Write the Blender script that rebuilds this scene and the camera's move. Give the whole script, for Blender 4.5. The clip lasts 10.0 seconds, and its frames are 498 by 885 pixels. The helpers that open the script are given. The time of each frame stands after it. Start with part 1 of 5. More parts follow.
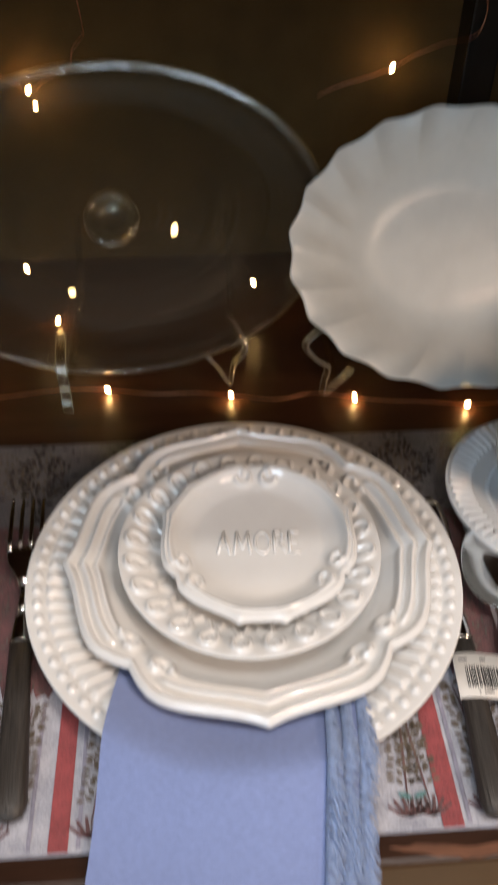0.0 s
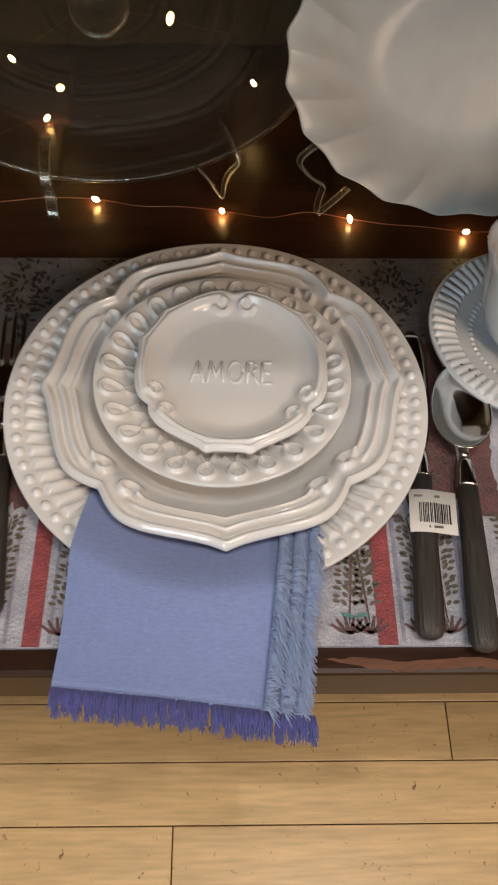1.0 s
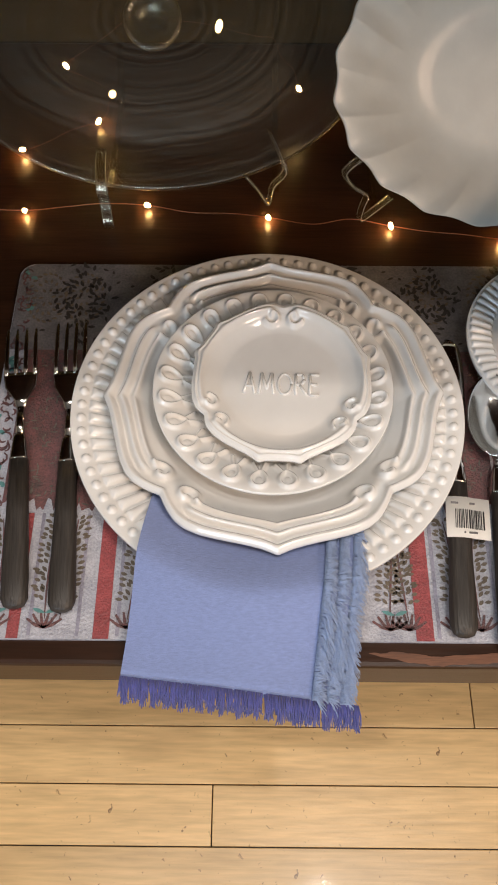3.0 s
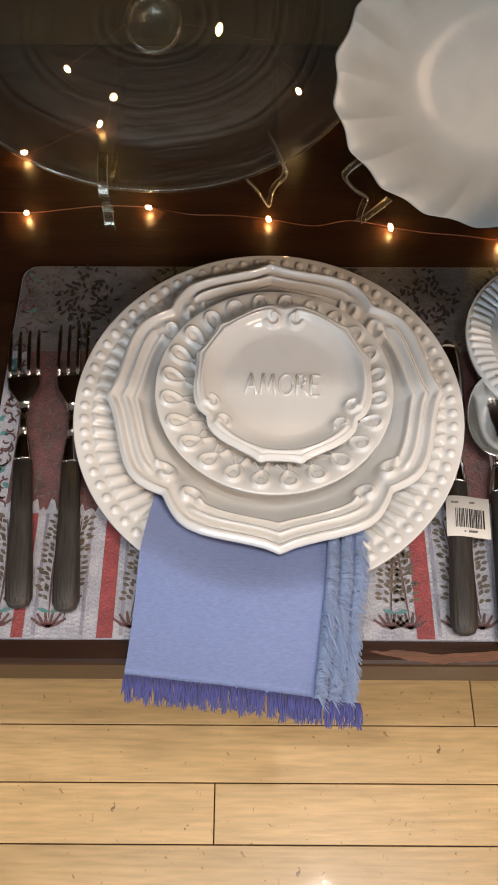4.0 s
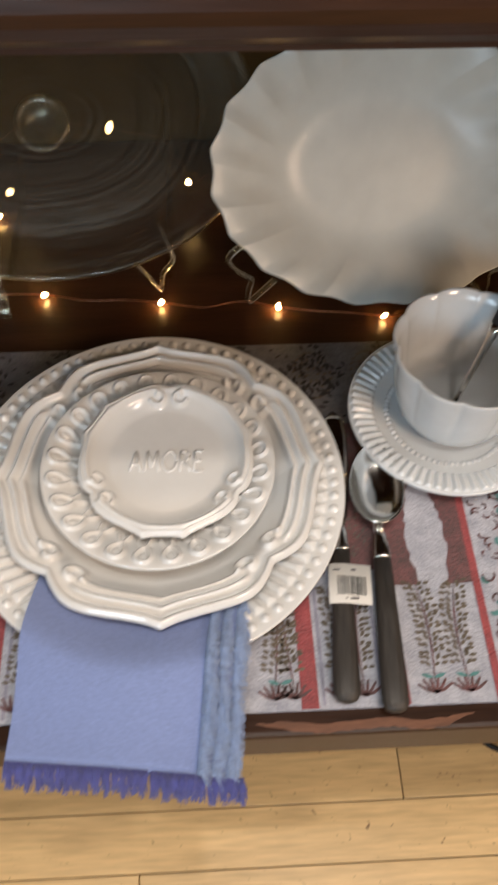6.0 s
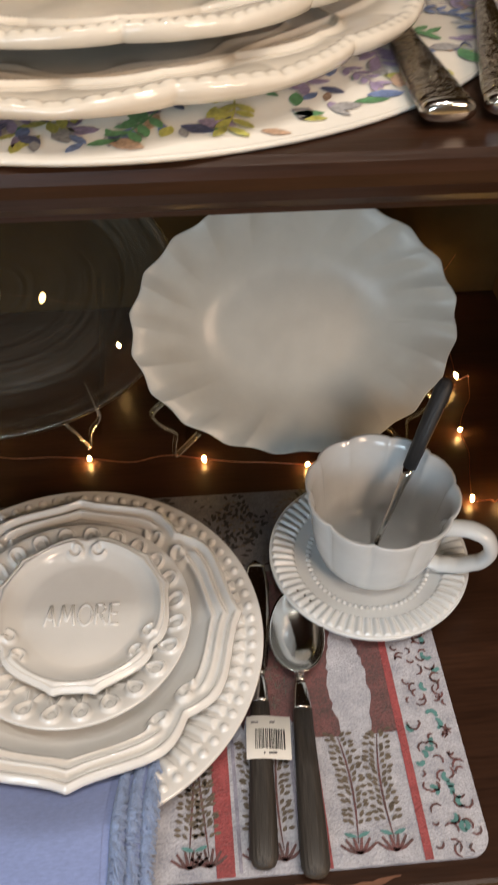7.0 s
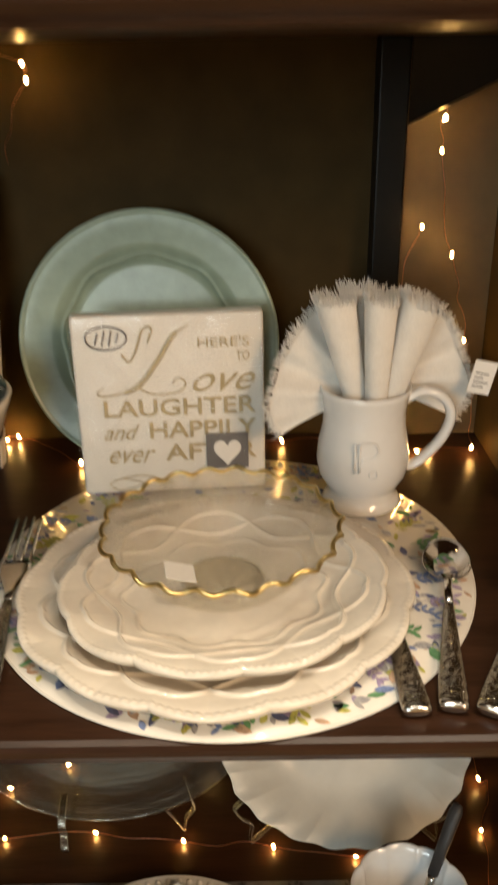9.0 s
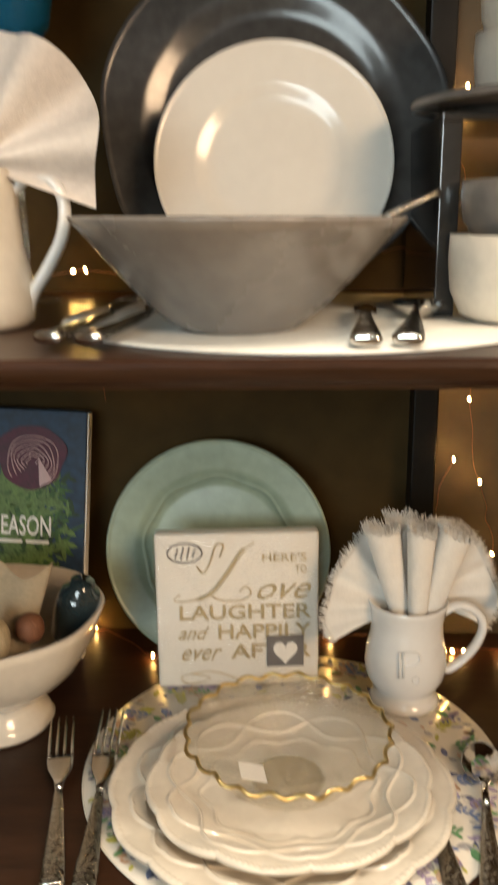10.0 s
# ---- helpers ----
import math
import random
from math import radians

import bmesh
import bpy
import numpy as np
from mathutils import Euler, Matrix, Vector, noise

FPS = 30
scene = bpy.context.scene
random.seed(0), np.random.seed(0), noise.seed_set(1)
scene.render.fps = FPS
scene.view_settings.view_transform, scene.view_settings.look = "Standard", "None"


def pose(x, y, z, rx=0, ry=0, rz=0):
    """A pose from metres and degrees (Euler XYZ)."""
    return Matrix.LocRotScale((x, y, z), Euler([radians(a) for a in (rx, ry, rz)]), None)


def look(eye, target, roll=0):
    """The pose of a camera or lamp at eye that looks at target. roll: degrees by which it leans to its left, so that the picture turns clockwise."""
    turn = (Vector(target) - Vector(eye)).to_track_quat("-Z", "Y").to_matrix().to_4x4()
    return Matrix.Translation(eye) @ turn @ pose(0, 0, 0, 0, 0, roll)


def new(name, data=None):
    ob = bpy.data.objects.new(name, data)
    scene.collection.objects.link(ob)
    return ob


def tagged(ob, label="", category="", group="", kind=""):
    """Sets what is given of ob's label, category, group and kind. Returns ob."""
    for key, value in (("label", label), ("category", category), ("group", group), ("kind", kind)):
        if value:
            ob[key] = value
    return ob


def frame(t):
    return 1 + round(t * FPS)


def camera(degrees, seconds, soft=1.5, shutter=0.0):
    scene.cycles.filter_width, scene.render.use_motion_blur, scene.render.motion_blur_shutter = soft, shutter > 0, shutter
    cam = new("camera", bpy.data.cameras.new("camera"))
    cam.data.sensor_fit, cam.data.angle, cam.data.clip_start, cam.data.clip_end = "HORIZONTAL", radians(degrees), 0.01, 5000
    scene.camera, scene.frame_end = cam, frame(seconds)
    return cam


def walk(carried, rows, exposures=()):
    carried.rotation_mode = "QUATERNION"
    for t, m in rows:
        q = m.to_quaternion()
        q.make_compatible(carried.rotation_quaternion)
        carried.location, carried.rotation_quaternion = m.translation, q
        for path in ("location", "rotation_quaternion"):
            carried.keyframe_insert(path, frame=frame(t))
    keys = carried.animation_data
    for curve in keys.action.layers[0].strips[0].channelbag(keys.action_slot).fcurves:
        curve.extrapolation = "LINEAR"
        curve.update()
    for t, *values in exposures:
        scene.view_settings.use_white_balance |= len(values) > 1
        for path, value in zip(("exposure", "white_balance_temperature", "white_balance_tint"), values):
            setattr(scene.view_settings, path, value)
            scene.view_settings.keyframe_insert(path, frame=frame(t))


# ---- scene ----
cam = camera(33.3, 10.0, soft=1.8, shutter=0.5)
PATH = [
    (0, (-0.007, 0.061, 0.413), (0.104, 1.517, -0.954), 0.7),
    (0.5, (0.002, 0.072, 0.395), (0.105, 1.274, -1.201), 2.6),
    (1, (0.025, 0.076, 0.434), (0.06, 1.143, -1.257), 1.5),
    (1.5, (0.022, 0.095, 0.455), (0.011, 1.114, -1.266), -0.1),
    (2, (0.011, 0.098, 0.464), (-0.007, 1.076, -1.28), -0.1),
    (2.5, (0.007, 0.091, 0.477), (-0.005, 1.054, -1.276), 0.0),
    (4, (0.004, 0.086, 0.489), (-0.004, 1.047, -1.265), -0.2),
    (4.5, (0.009, 0.084, 0.491), (0.001, 1.053, -1.259), -0.2),
    (5, (0.012, 0.083, 0.488), (0.013, 1.062, -1.256), 0.4),
    (5.5, (0.026, 0.082, 0.491), (0.05, 1.094, -1.234), 1.0),
    (6, (0.057, 0.078, 0.498), (0.134, 1.195, -1.159), 1.3),
    (6.2, (0.07, 0.077, 0.498), (0.173, 1.258, -1.113), 1.5),
    (7.3, (0.11, 0.056, 0.5), (0.241, 1.53, -0.845), 0.2),
    (7.5, (0.112, 0.049, 0.511), (0.238, 1.563, -0.79), 0.1),
    (8, (0.112, 0.027, 0.558), (0.207, 1.667, -0.583), -0.5),
    (8.5, (0.103, -0.009, 0.664), (0.139, 1.737, -0.311), -0.9),
    (9, (0.097, -0.06, 0.754), (0.084, 1.747, -0.102), -1.1),
    (9.5, (0.082, -0.112, 0.82), (0.037, 1.752, 0.095), -0.6),
    (10, (0.064, -0.154, 0.862), (-0.005, 1.773, 0.332), -0.6),
]
walk(cam, [(t, look(eye, target, roll)) for t, eye, target, roll in PATH],
     [(0, 0.10, 6450, 16), (0.5, -0.10, 6500, 15), (1, -0.30, 6700, 15), (1.6, 0.0, 6650, 15), (2.5, 0.05, 6650, 15), (5.5, 0.05, 6600, 15), (6, 0.03, 6650, 14), (7.5, -0.05, 6900, 14), (8.5, -0.08, 7500, 12), (9, 0.15, 7900, 12), (10, 0.28, 7600, 11)])

# ---- light ----
world = bpy.data.worlds.new("world")
scene.world = world
world.use_nodes = True
wbg = world.node_tree.nodes["Background"]
wbg.inputs[0].default_value, wbg.inputs[1].default_value = (0.9, 0.95, 1.0, 1), 0.3


def area_lamp(name, eye, target, sx, sy, watts, colour):
    data = bpy.data.lights.new(name, "AREA")
    data.shape, data.size, data.size_y, data.energy, data.color = "RECTANGLE", sx, sy, watts, colour
    ob = new(name, data)
    ob.matrix_world = look(eye, target)
    return ob


# cool daylight through the shop window, a warm lamp on the other side, and two rows of ceiling spots
area_lamp("window_light", (-1.0, -2.95, 1.25), (-0.1, 0.4, 0.6), 1.7, 1.1, 54, (0.66, 0.86, 1.0))
area_lamp("shop_lamp", (1.45, -1.55, 1.70), (0.0, 0.4, 0.4), 0.75, 0.75, 34, (1.0, 0.74, 0.52))
for sx, sy in ((0.30, 0.08), (0.75, -0.10), (-0.45, -0.12), (0.15, -0.42), (0.90, -0.60)):
    area_lamp("ceiling_spot", (sx, sy, 2.66), (sx * 0.5, 0.25, 0.0), 0.10, 0.10, 10, (1.0, 0.94, 0.84))


# ---- materials ----
def material(name, colour, rough=0.5, metal=0.0, vary=0.12, scale=40.0, stretch=(1, 1, 1), bump=0.0, bump_scale=200.0,
             coat=0.0, trans=0.0, ior=1.5, island=0.0, sheen=0.0, dark=None, rough_vary=0.1, specks=0.0, spec=0.5):
    """Principled surface with two scales of colour variation, bump and uneven gloss."""
    m = bpy.data.materials.new(name)
    m.use_nodes = True
    n, l = m.node_tree.nodes, m.node_tree.links
    b = n["Principled BSDF"]
    tc, mp = n.new("ShaderNodeTexCoord"), n.new("ShaderNodeMapping")
    mp.inputs["Scale"].default_value = stretch
    l.new(tc.outputs["Object"], mp.inputs["Vector"])
    n1, n2 = n.new("ShaderNodeTexNoise"), n.new("ShaderNodeTexNoise")
    n1.inputs["Scale"].default_value, n1.inputs["Detail"].default_value = scale, 6
    n2.inputs["Scale"].default_value, n2.inputs["Detail"].default_value = scale * 6.3, 3
    for x in (n1, n2):
        l.new(mp.outputs[0], x.inputs["Vector"])
    add = n.new("ShaderNodeMath")
    add.operation = "MULTIPLY_ADD"
    add.inputs[1].default_value = 0.5
    l.new(n2.outputs[0], add.inputs[0])
    half = n.new("ShaderNodeMath")
    half.operation = "MULTIPLY"
    half.inputs[1].default_value = 0.5
    l.new(n1.outputs[0], half.inputs[0])
    l.new(half.outputs[0], add.inputs[2])
    ramp = n.new("ShaderNodeValToRGB")
    e = ramp.color_ramp.elements
    lo = dark or tuple(c * (1 - 2 * vary) for c in colour)
    e[0].position, e[0].color = 0.3, (*lo, 1)
    e[1].position, e[1].color = 0.65, (*colour, 1)
    l.new(add.outputs[0], ramp.inputs[0])
    out = ramp.outputs[0]
    if island:
        oi, hsv, mr = n.new("ShaderNodeObjectInfo"), n.new("ShaderNodeHueSaturation"), n.new("ShaderNodeMapRange")
        mr.inputs[3].default_value, mr.inputs[4].default_value = 1 - island, 1 + island
        l.new(oi.outputs["Random"], mr.inputs[0])
        l.new(mr.outputs[0], hsv.inputs["Value"])
        l.new(out, hsv.inputs["Color"])
        out = hsv.outputs[0]
    if specks:
        # dark dents, scratches and dirt
        sp, sr, mx, m2 = n.new("ShaderNodeTexNoise"), n.new("ShaderNodeValToRGB"), n.new("ShaderNodeMixRGB"), n.new("ShaderNodeMapping")
        m2.inputs["Scale"].default_value, m2.inputs["Rotation"].default_value = (1, 1, 1), (0, 0, 0.5)
        l.new(tc.outputs["Object"], m2.inputs["Vector"])
        l.new(m2.outputs[0], sp.inputs["Vector"])
        sp.inputs["Scale"].default_value, sp.inputs["Detail"].default_value, sp.inputs["Distortion"].default_value = 140, 5, 1.2
        sr.color_ramp.elements[0].position, sr.color_ramp.elements[0].color = 0.26, (0.16, 0.09, 0.04, 1)
        sr.color_ramp.elements[1].position, sr.color_ramp.elements[1].color = 0.335, (1, 1, 1, 1)
        l.new(sp.outputs[0], sr.inputs[0])
        mx.blend_type = "MULTIPLY"
        mx.inputs[0].default_value = specks
        l.new(out, mx.inputs[1])
        l.new(sr.outputs[0], mx.inputs[2])
        out = mx.outputs[0]
    l.new(out, b.inputs["Base Color"])
    rr = n.new("ShaderNodeMapRange")
    rr.inputs[3].default_value, rr.inputs[4].default_value = max(0.0, rough * (1 - rough_vary)), min(1, rough * (1 + rough_vary))
    l.new(n1.outputs[0], rr.inputs[0])
    l.new(rr.outputs[0], b.inputs["Roughness"])
    b.inputs["Metallic"].default_value, b.inputs["IOR"].default_value = metal, ior
    b.inputs["Coat Weight"].default_value, b.inputs["Coat Roughness"].default_value = coat, 0.06
    b.inputs["Transmission Weight"].default_value = trans
    b.inputs["Specular IOR Level"].default_value = spec
    b.inputs["Sheen Weight"].default_value = sheen
    if bump:
        nb, bn = n.new("ShaderNodeTexNoise"), n.new("ShaderNodeBump")
        nb.inputs["Scale"].default_value, nb.inputs["Detail"].default_value = bump_scale, 4
        l.new(mp.outputs[0], nb.inputs["Vector"])
        bn.inputs["Strength"].default_value, bn.inputs["Distance"].default_value = bump, 0.002
        l.new(nb.outputs[0], bn.inputs["Height"])
        l.new(bn.outputs[0], b.inputs["Normal"])
    return m


def glow(name, colour, strength):
    m = bpy.data.materials.new(name)
    m.use_nodes = True
    b = m.node_tree.nodes["Principled BSDF"]
    b.inputs["Base Color"].default_value = (*colour, 1)
    b.inputs["Emission Color"].default_value, b.inputs["Emission Strength"].default_value = (*colour, 1), strength
    return m


CERAMIC = material("glazed white ceramic", (0.75, 0.745, 0.73), 0.11, vary=0.03, scale=14, coat=0.5, bump=0.05, bump_scale=70)
CREAM = material("cream glazed ceramic", (0.73, 0.67, 0.58), 0.13, vary=0.06, scale=16, coat=0.5, bump=0.10, bump_scale=70)
BLUEWHITE = material("cool white ceramic", (0.70, 0.73, 0.75), 0.16, vary=0.04, scale=14, coat=0.4, bump=0.04, bump_scale=60)
GREYWHITE = material("pearl white ceramic", (0.60, 0.595, 0.55), 0.34, vary=0.06, scale=9, coat=0.10, bump=0.22, bump_scale=48, spec=0.3)
AQUA = material("aqua glazed ceramic", (0.33, 0.42, 0.33), 0.32, vary=0.14, scale=11, coat=0.08, bump=0.08, bump_scale=50)
GREY = material("slate grey glazed ceramic", (0.075, 0.074, 0.074), 0.2, vary=0.25, scale=12, coat=0.3, bump=0.15, bump_scale=40)
BOWLGREY = material("grey satin ceramic", (0.215, 0.195, 0.18), 0.27, vary=0.15, scale=10, coat=0.1, bump=0.15, bump_scale=35)
DARKWOOD = material("dark stained wood", (0.042, 0.0175, 0.009), 0.33, spec=0.2, vary=0.3, scale=9, stretch=(0.6, 9, 9), bump=0.06, bump_scale=60, coat=0.0)
MAPLE = material("varnished maple board", (0.76, 0.52, 0.25), 0.3, vary=0.19, scale=5, stretch=(0.7, 8, 8), bump=0.05, bump_scale=30, coat=0.2, island=0.15, specks=0.85)
WALLBROWN = material("bronze brown panel", (0.066, 0.040, 0.014), 0.65, spec=0.08, vary=0.2, scale=5, bump=0.1, bump_scale=80)
BLACKMETAL = material("black painted metal", (0.006, 0.0055, 0.005), 0.4, spec=0.2, vary=0.2, scale=20, bump=0.05, bump_scale=90)
SHOPWALL = material("shop wall paint", (0.34, 0.30, 0.25), 0.8, vary=0.05, scale=3, bump=0.1, bump_scale=60)
SHOPCEIL = material("ceiling paint", (0.16, 0.15, 0.14), 0.85, vary=0.03, scale=3, bump=0.1, bump_scale=60)
STEEL = material("polished steel", (0.72, 0.70, 0.67), 0.12, 1.0, vary=0.04, scale=30, rough_vary=0.4)
HAMMERED = material("hammered steel", (0.50, 0.46, 0.40), 0.14, 1.0, vary=0.08, scale=60, bump=1.0, bump_scale=210)
HANDLE = material("grey brown grained wood", (0.052, 0.044, 0.038), 0.5, vary=0.35, scale=26, stretch=(5, 0.35, 5), bump=0.35, bump_scale=120)
LINEN_BLUE = material("blue woven cotton", (0.23, 0.30, 0.56), 0.9, vary=0.15, scale=700, stretch=(0.4, 1.5, 1), bump=0.3, bump_scale=1500, sheen=0.3)
FRINGE_DARK = material("indigo cotton threads", (0.09, 0.10, 0.36), 0.9, vary=0.2, scale=300, sheen=0.2)
FRINGE_LIGHT = material("pale blue cotton threads", (0.30, 0.41, 0.66), 0.9, vary=0.2, scale=300, sheen=0.2)
WHITECLOTH = material("white linen", (0.78, 0.75, 0.70), 0.9, vary=0.06, scale=90, bump=0.35, bump_scale=900, sheen=0.2)


def thin_glass(name, tint, rough, ior, bump, scale, base=0.04, sheen_colour=(0.95, 0.88, 0.72), swirl=0.0):
    """Clear thin wall: sees straight through, with gloss that grows towards the edges."""
    m = bpy.data.materials.new(name)
    m.use_nodes = True
    n, l = m.node_tree.nodes, m.node_tree.links
    n.remove(n["Principled BSDF"])
    tr, gl, fr, mx, bn, nz, pw, ma = (n.new("ShaderNode" + k) for k in ("BsdfTransparent", "BsdfGlossy", "LayerWeight", "MixShader", "Bump", "TexNoise", "Math", "Math"))
    tr.inputs[0].default_value = (*tint, 1)
    gl.inputs["Color"].default_value = (*sheen_colour, 1)
    gl.inputs["Roughness"].default_value, fr.inputs["Blend"].default_value = rough, 0.5
    pw.operation, pw.inputs[1].default_value = "POWER", 3.5
    ma.operation, ma.inputs[1].default_value, ma.inputs[2].default_value = "MULTIPLY_ADD", 0.6, base
    nz.inputs["Scale"].default_value, bn.inputs["Strength"].default_value, bn.inputs["Distance"].default_value = scale, bump, 0.002
    l.new(nz.outputs[0], bn.inputs["Height"])
    l.new(bn.outputs[0], gl.inputs["Normal"])
    l.new(bn.outputs[0], fr.inputs["Normal"])
    l.new(fr.outputs["Facing"], pw.inputs[0])
    l.new(pw.outputs[0], ma.inputs[0])
    l.new(ma.outputs[0], mx.inputs[0])
    l.new(tr.outputs[0], mx.inputs[1])
    l.new(gl.outputs[0], mx.inputs[2])
    l.new(mx.outputs[0], n["Material Output"].inputs["Surface"])
    if swirl:
        # drawn rings round the middle vary the sheen, and a second, sharp gloss lies over it
        tc, sc, ln, wob, add, rn_, mr, mul = (n.new("ShaderNode" + k) for k in ("TexCoord", "Mapping", "VectorMath", "TexNoise", "Math", "TexNoise", "MapRange", "Math"))
        sc.inputs["Scale"].default_value = (1, swirl, 0)
        ln.operation, add.operation, mul.operation = "LENGTH", "MULTIPLY_ADD", "MULTIPLY"
        wob.inputs["Scale"].default_value = 6
        add.inputs[1].default_value = 0.05
        rn_.noise_dimensions = "1D"
        rn_.inputs["Scale"].default_value, rn_.inputs["Detail"].default_value = 230, 6
        mr.inputs[1].default_value, mr.inputs[2].default_value, mr.inputs[3].default_value, mr.inputs[4].default_value = 0.3, 0.75, 0.6, 1.6
        l.new(tc.outputs["Object"], sc.inputs["Vector"])
        l.new(sc.outputs[0], ln.inputs[0])
        l.new(tc.outputs["Object"], wob.inputs["Vector"])
        l.new(wob.outputs[0], add.inputs[0])
        l.new(ln.outputs["Value"], add.inputs[2])
        l.new(add.outputs[0], rn_.inputs["W"])
        l.new(rn_.outputs[0], mr.inputs[0])
        l.new(ma.outputs[0], mul.inputs[0])
        l.new(mr.outputs[0], mul.inputs[1])
        l.new(mul.outputs[0], mx.inputs[0])
        sharp, top = n.new("ShaderNodeBsdfGlossy"), n.new("ShaderNodeMixShader")
        sharp.inputs["Roughness"].default_value, top.inputs[0].default_value = 0.04, 0.06
        l.new(bn.outputs[0], sharp.inputs["Normal"])
        l.new(mx.outputs[0], top.inputs[1])
        l.new(sharp.outputs[0], top.inputs[2])
        l.new(top.outputs[0], n["Material Output"].inputs["Surface"])
    return m


GLASS = thin_glass("clear glass", (0.98, 0.98, 0.972), 0.07, 1.5, 1.0, 75, 0.15, (1.0, 0.97, 0.90))
SMOKEGLASS = thin_glass("swirled clear glass", (0.84, 0.85, 0.81), 0.30, 1.5, 0.25, 14, 0.075, swirl=1.0 / 0.71)
ACRYLIC = thin_glass("clear acrylic", (0.86, 0.85, 0.80), 0.14, 1.5, 0.15, 60, 0.20, (1.0, 0.95, 0.86))
ACRYLIC_GLEAM = material("acrylic edge gleam", (0.40, 0.37, 0.31), 0.1, vary=0.3, scale=120, trans=0.5, coat=0.6)
GLASSBASE = thin_glass("thick glass base", (0.95, 0.93, 0.90), 0.1, 1.5, 0.6, 90, 0.10)
FILM = thin_glass("plastic film", (0.985, 0.98, 0.975), 0.07, 1.5, 0.4, 50, 0.05, (1.0, 0.97, 0.92))
CLEARROD = thin_glass("clear acrylic rod", (0.93, 0.92, 0.88), 0.05, 1.6, 0.05, 20, 0.03)
GOLD = material("gold lustre", (0.86, 0.66, 0.30), 0.3, 1.0, vary=0.15, scale=90, bump=0.2, bump_scale=200)
PAPER = material("white paper", (0.82, 0.80, 0.76), 0.6, vary=0.04, scale=30)
WRAPPED = material("paper under plastic film", (0.80, 0.77, 0.71), 0.5, vary=0.04, scale=12, coat=1.0, bump=0.6, bump_scale=34)
INKGOLD = material("gold ink", (0.62, 0.50, 0.30), 0.35, 0.35, vary=0.2, scale=120)
INKGREY = material("grey ink", (0.16, 0.15, 0.15), 0.5, vary=0.1, scale=60)
INKBLACK = material("black ink", (0.02, 0.02, 0.02), 0.5, vary=0.1, scale=60)
COPPER = material("copper wire", (0.55, 0.22, 0.12), 0.3, 1.0, vary=0.1, scale=80)
BULB = glow("warm light bulb", (1.0, 0.60, 0.20), 150)
BULB_GLOW = glow("yellow bulb swollen by glow", (1.0, 0.68, 0.27), 9)


# ---- mesh helpers ----
def part(name, bm, mat_, parent=None, label="", smooth=True):
    me = bpy.data.meshes.new(name)
    bm.to_mesh(me)
    bm.free()
    me.materials.append(mat_)
    if smooth:
        me.polygons.foreach_set("use_smooth", [True] * len(me.polygons))
    ob = new(name, me)
    if parent:
        ob.parent = parent
    if label:
        ob["label"] = label
    return ob


def grid_mesh(name, X, Y, Z, mat_, parent=None, label="", wrap=False, close=()):
    """A mesh from arrays of points; wrap joins the last column to the first, close fills the first or last row."""
    nr, nt = X.shape
    verts = np.stack([X, Y, Z], -1).reshape(-1, 3)
    i, j = np.meshgrid(np.arange(nr - 1), np.arange(nt if wrap else nt - 1), indexing="ij")
    j2 = (j + 1) % nt
    faces = np.stack([i * nt + j, i * nt + j2, (i + 1) * nt + j2, (i + 1) * nt + j], -1).reshape(-1, 4).tolist()
    if 0 in close:
        faces.append(list(range(nt))[::-1])
    if 1 in close:
        faces.append(list(range((nr - 1) * nt, nr * nt)))
    me = bpy.data.meshes.new(name)
    me.from_pydata(verts.tolist(), [], faces)
    me.validate()
    me.materials.append(mat_)
    me.polygons.foreach_set("use_smooth", [True] * len(me.polygons))
    me.update()
    ob = new(name, me)
    if parent:
        ob.parent = parent
    if label:
        ob["label"] = label
    return ob


def empty(name, m, label, category, group="", kind=""):
    ob = new(name)
    ob.empty_display_size = 0.02
    ob.matrix_world = m
    return tagged(ob, label, category, group, kind)


def box(bm, x0, y0, z0, x1, y1, z1, bevel=0.0):
    r = bmesh.ops.create_cube(bm, size=1)
    bmesh.ops.scale(bm, vec=(x1 - x0, y1 - y0, z1 - z0), verts=r["verts"])
    bmesh.ops.translate(bm, vec=((x0 + x1) / 2, (y0 + y1) / 2, (z0 + z1) / 2), verts=r["verts"])
    if bevel:
        es = list({e for v in r["verts"] for e in v.link_edges})
        bmesh.ops.bevel(bm, geom=es, offset=bevel, segments=2, affect="EDGES", profile=0.6)
    return bm


def boxed(x0, y0, z0, x1, y1, z1, bevel=0.0):
    return box(bmesh.new(), x0, y0, z0, x1, y1, z1, bevel)


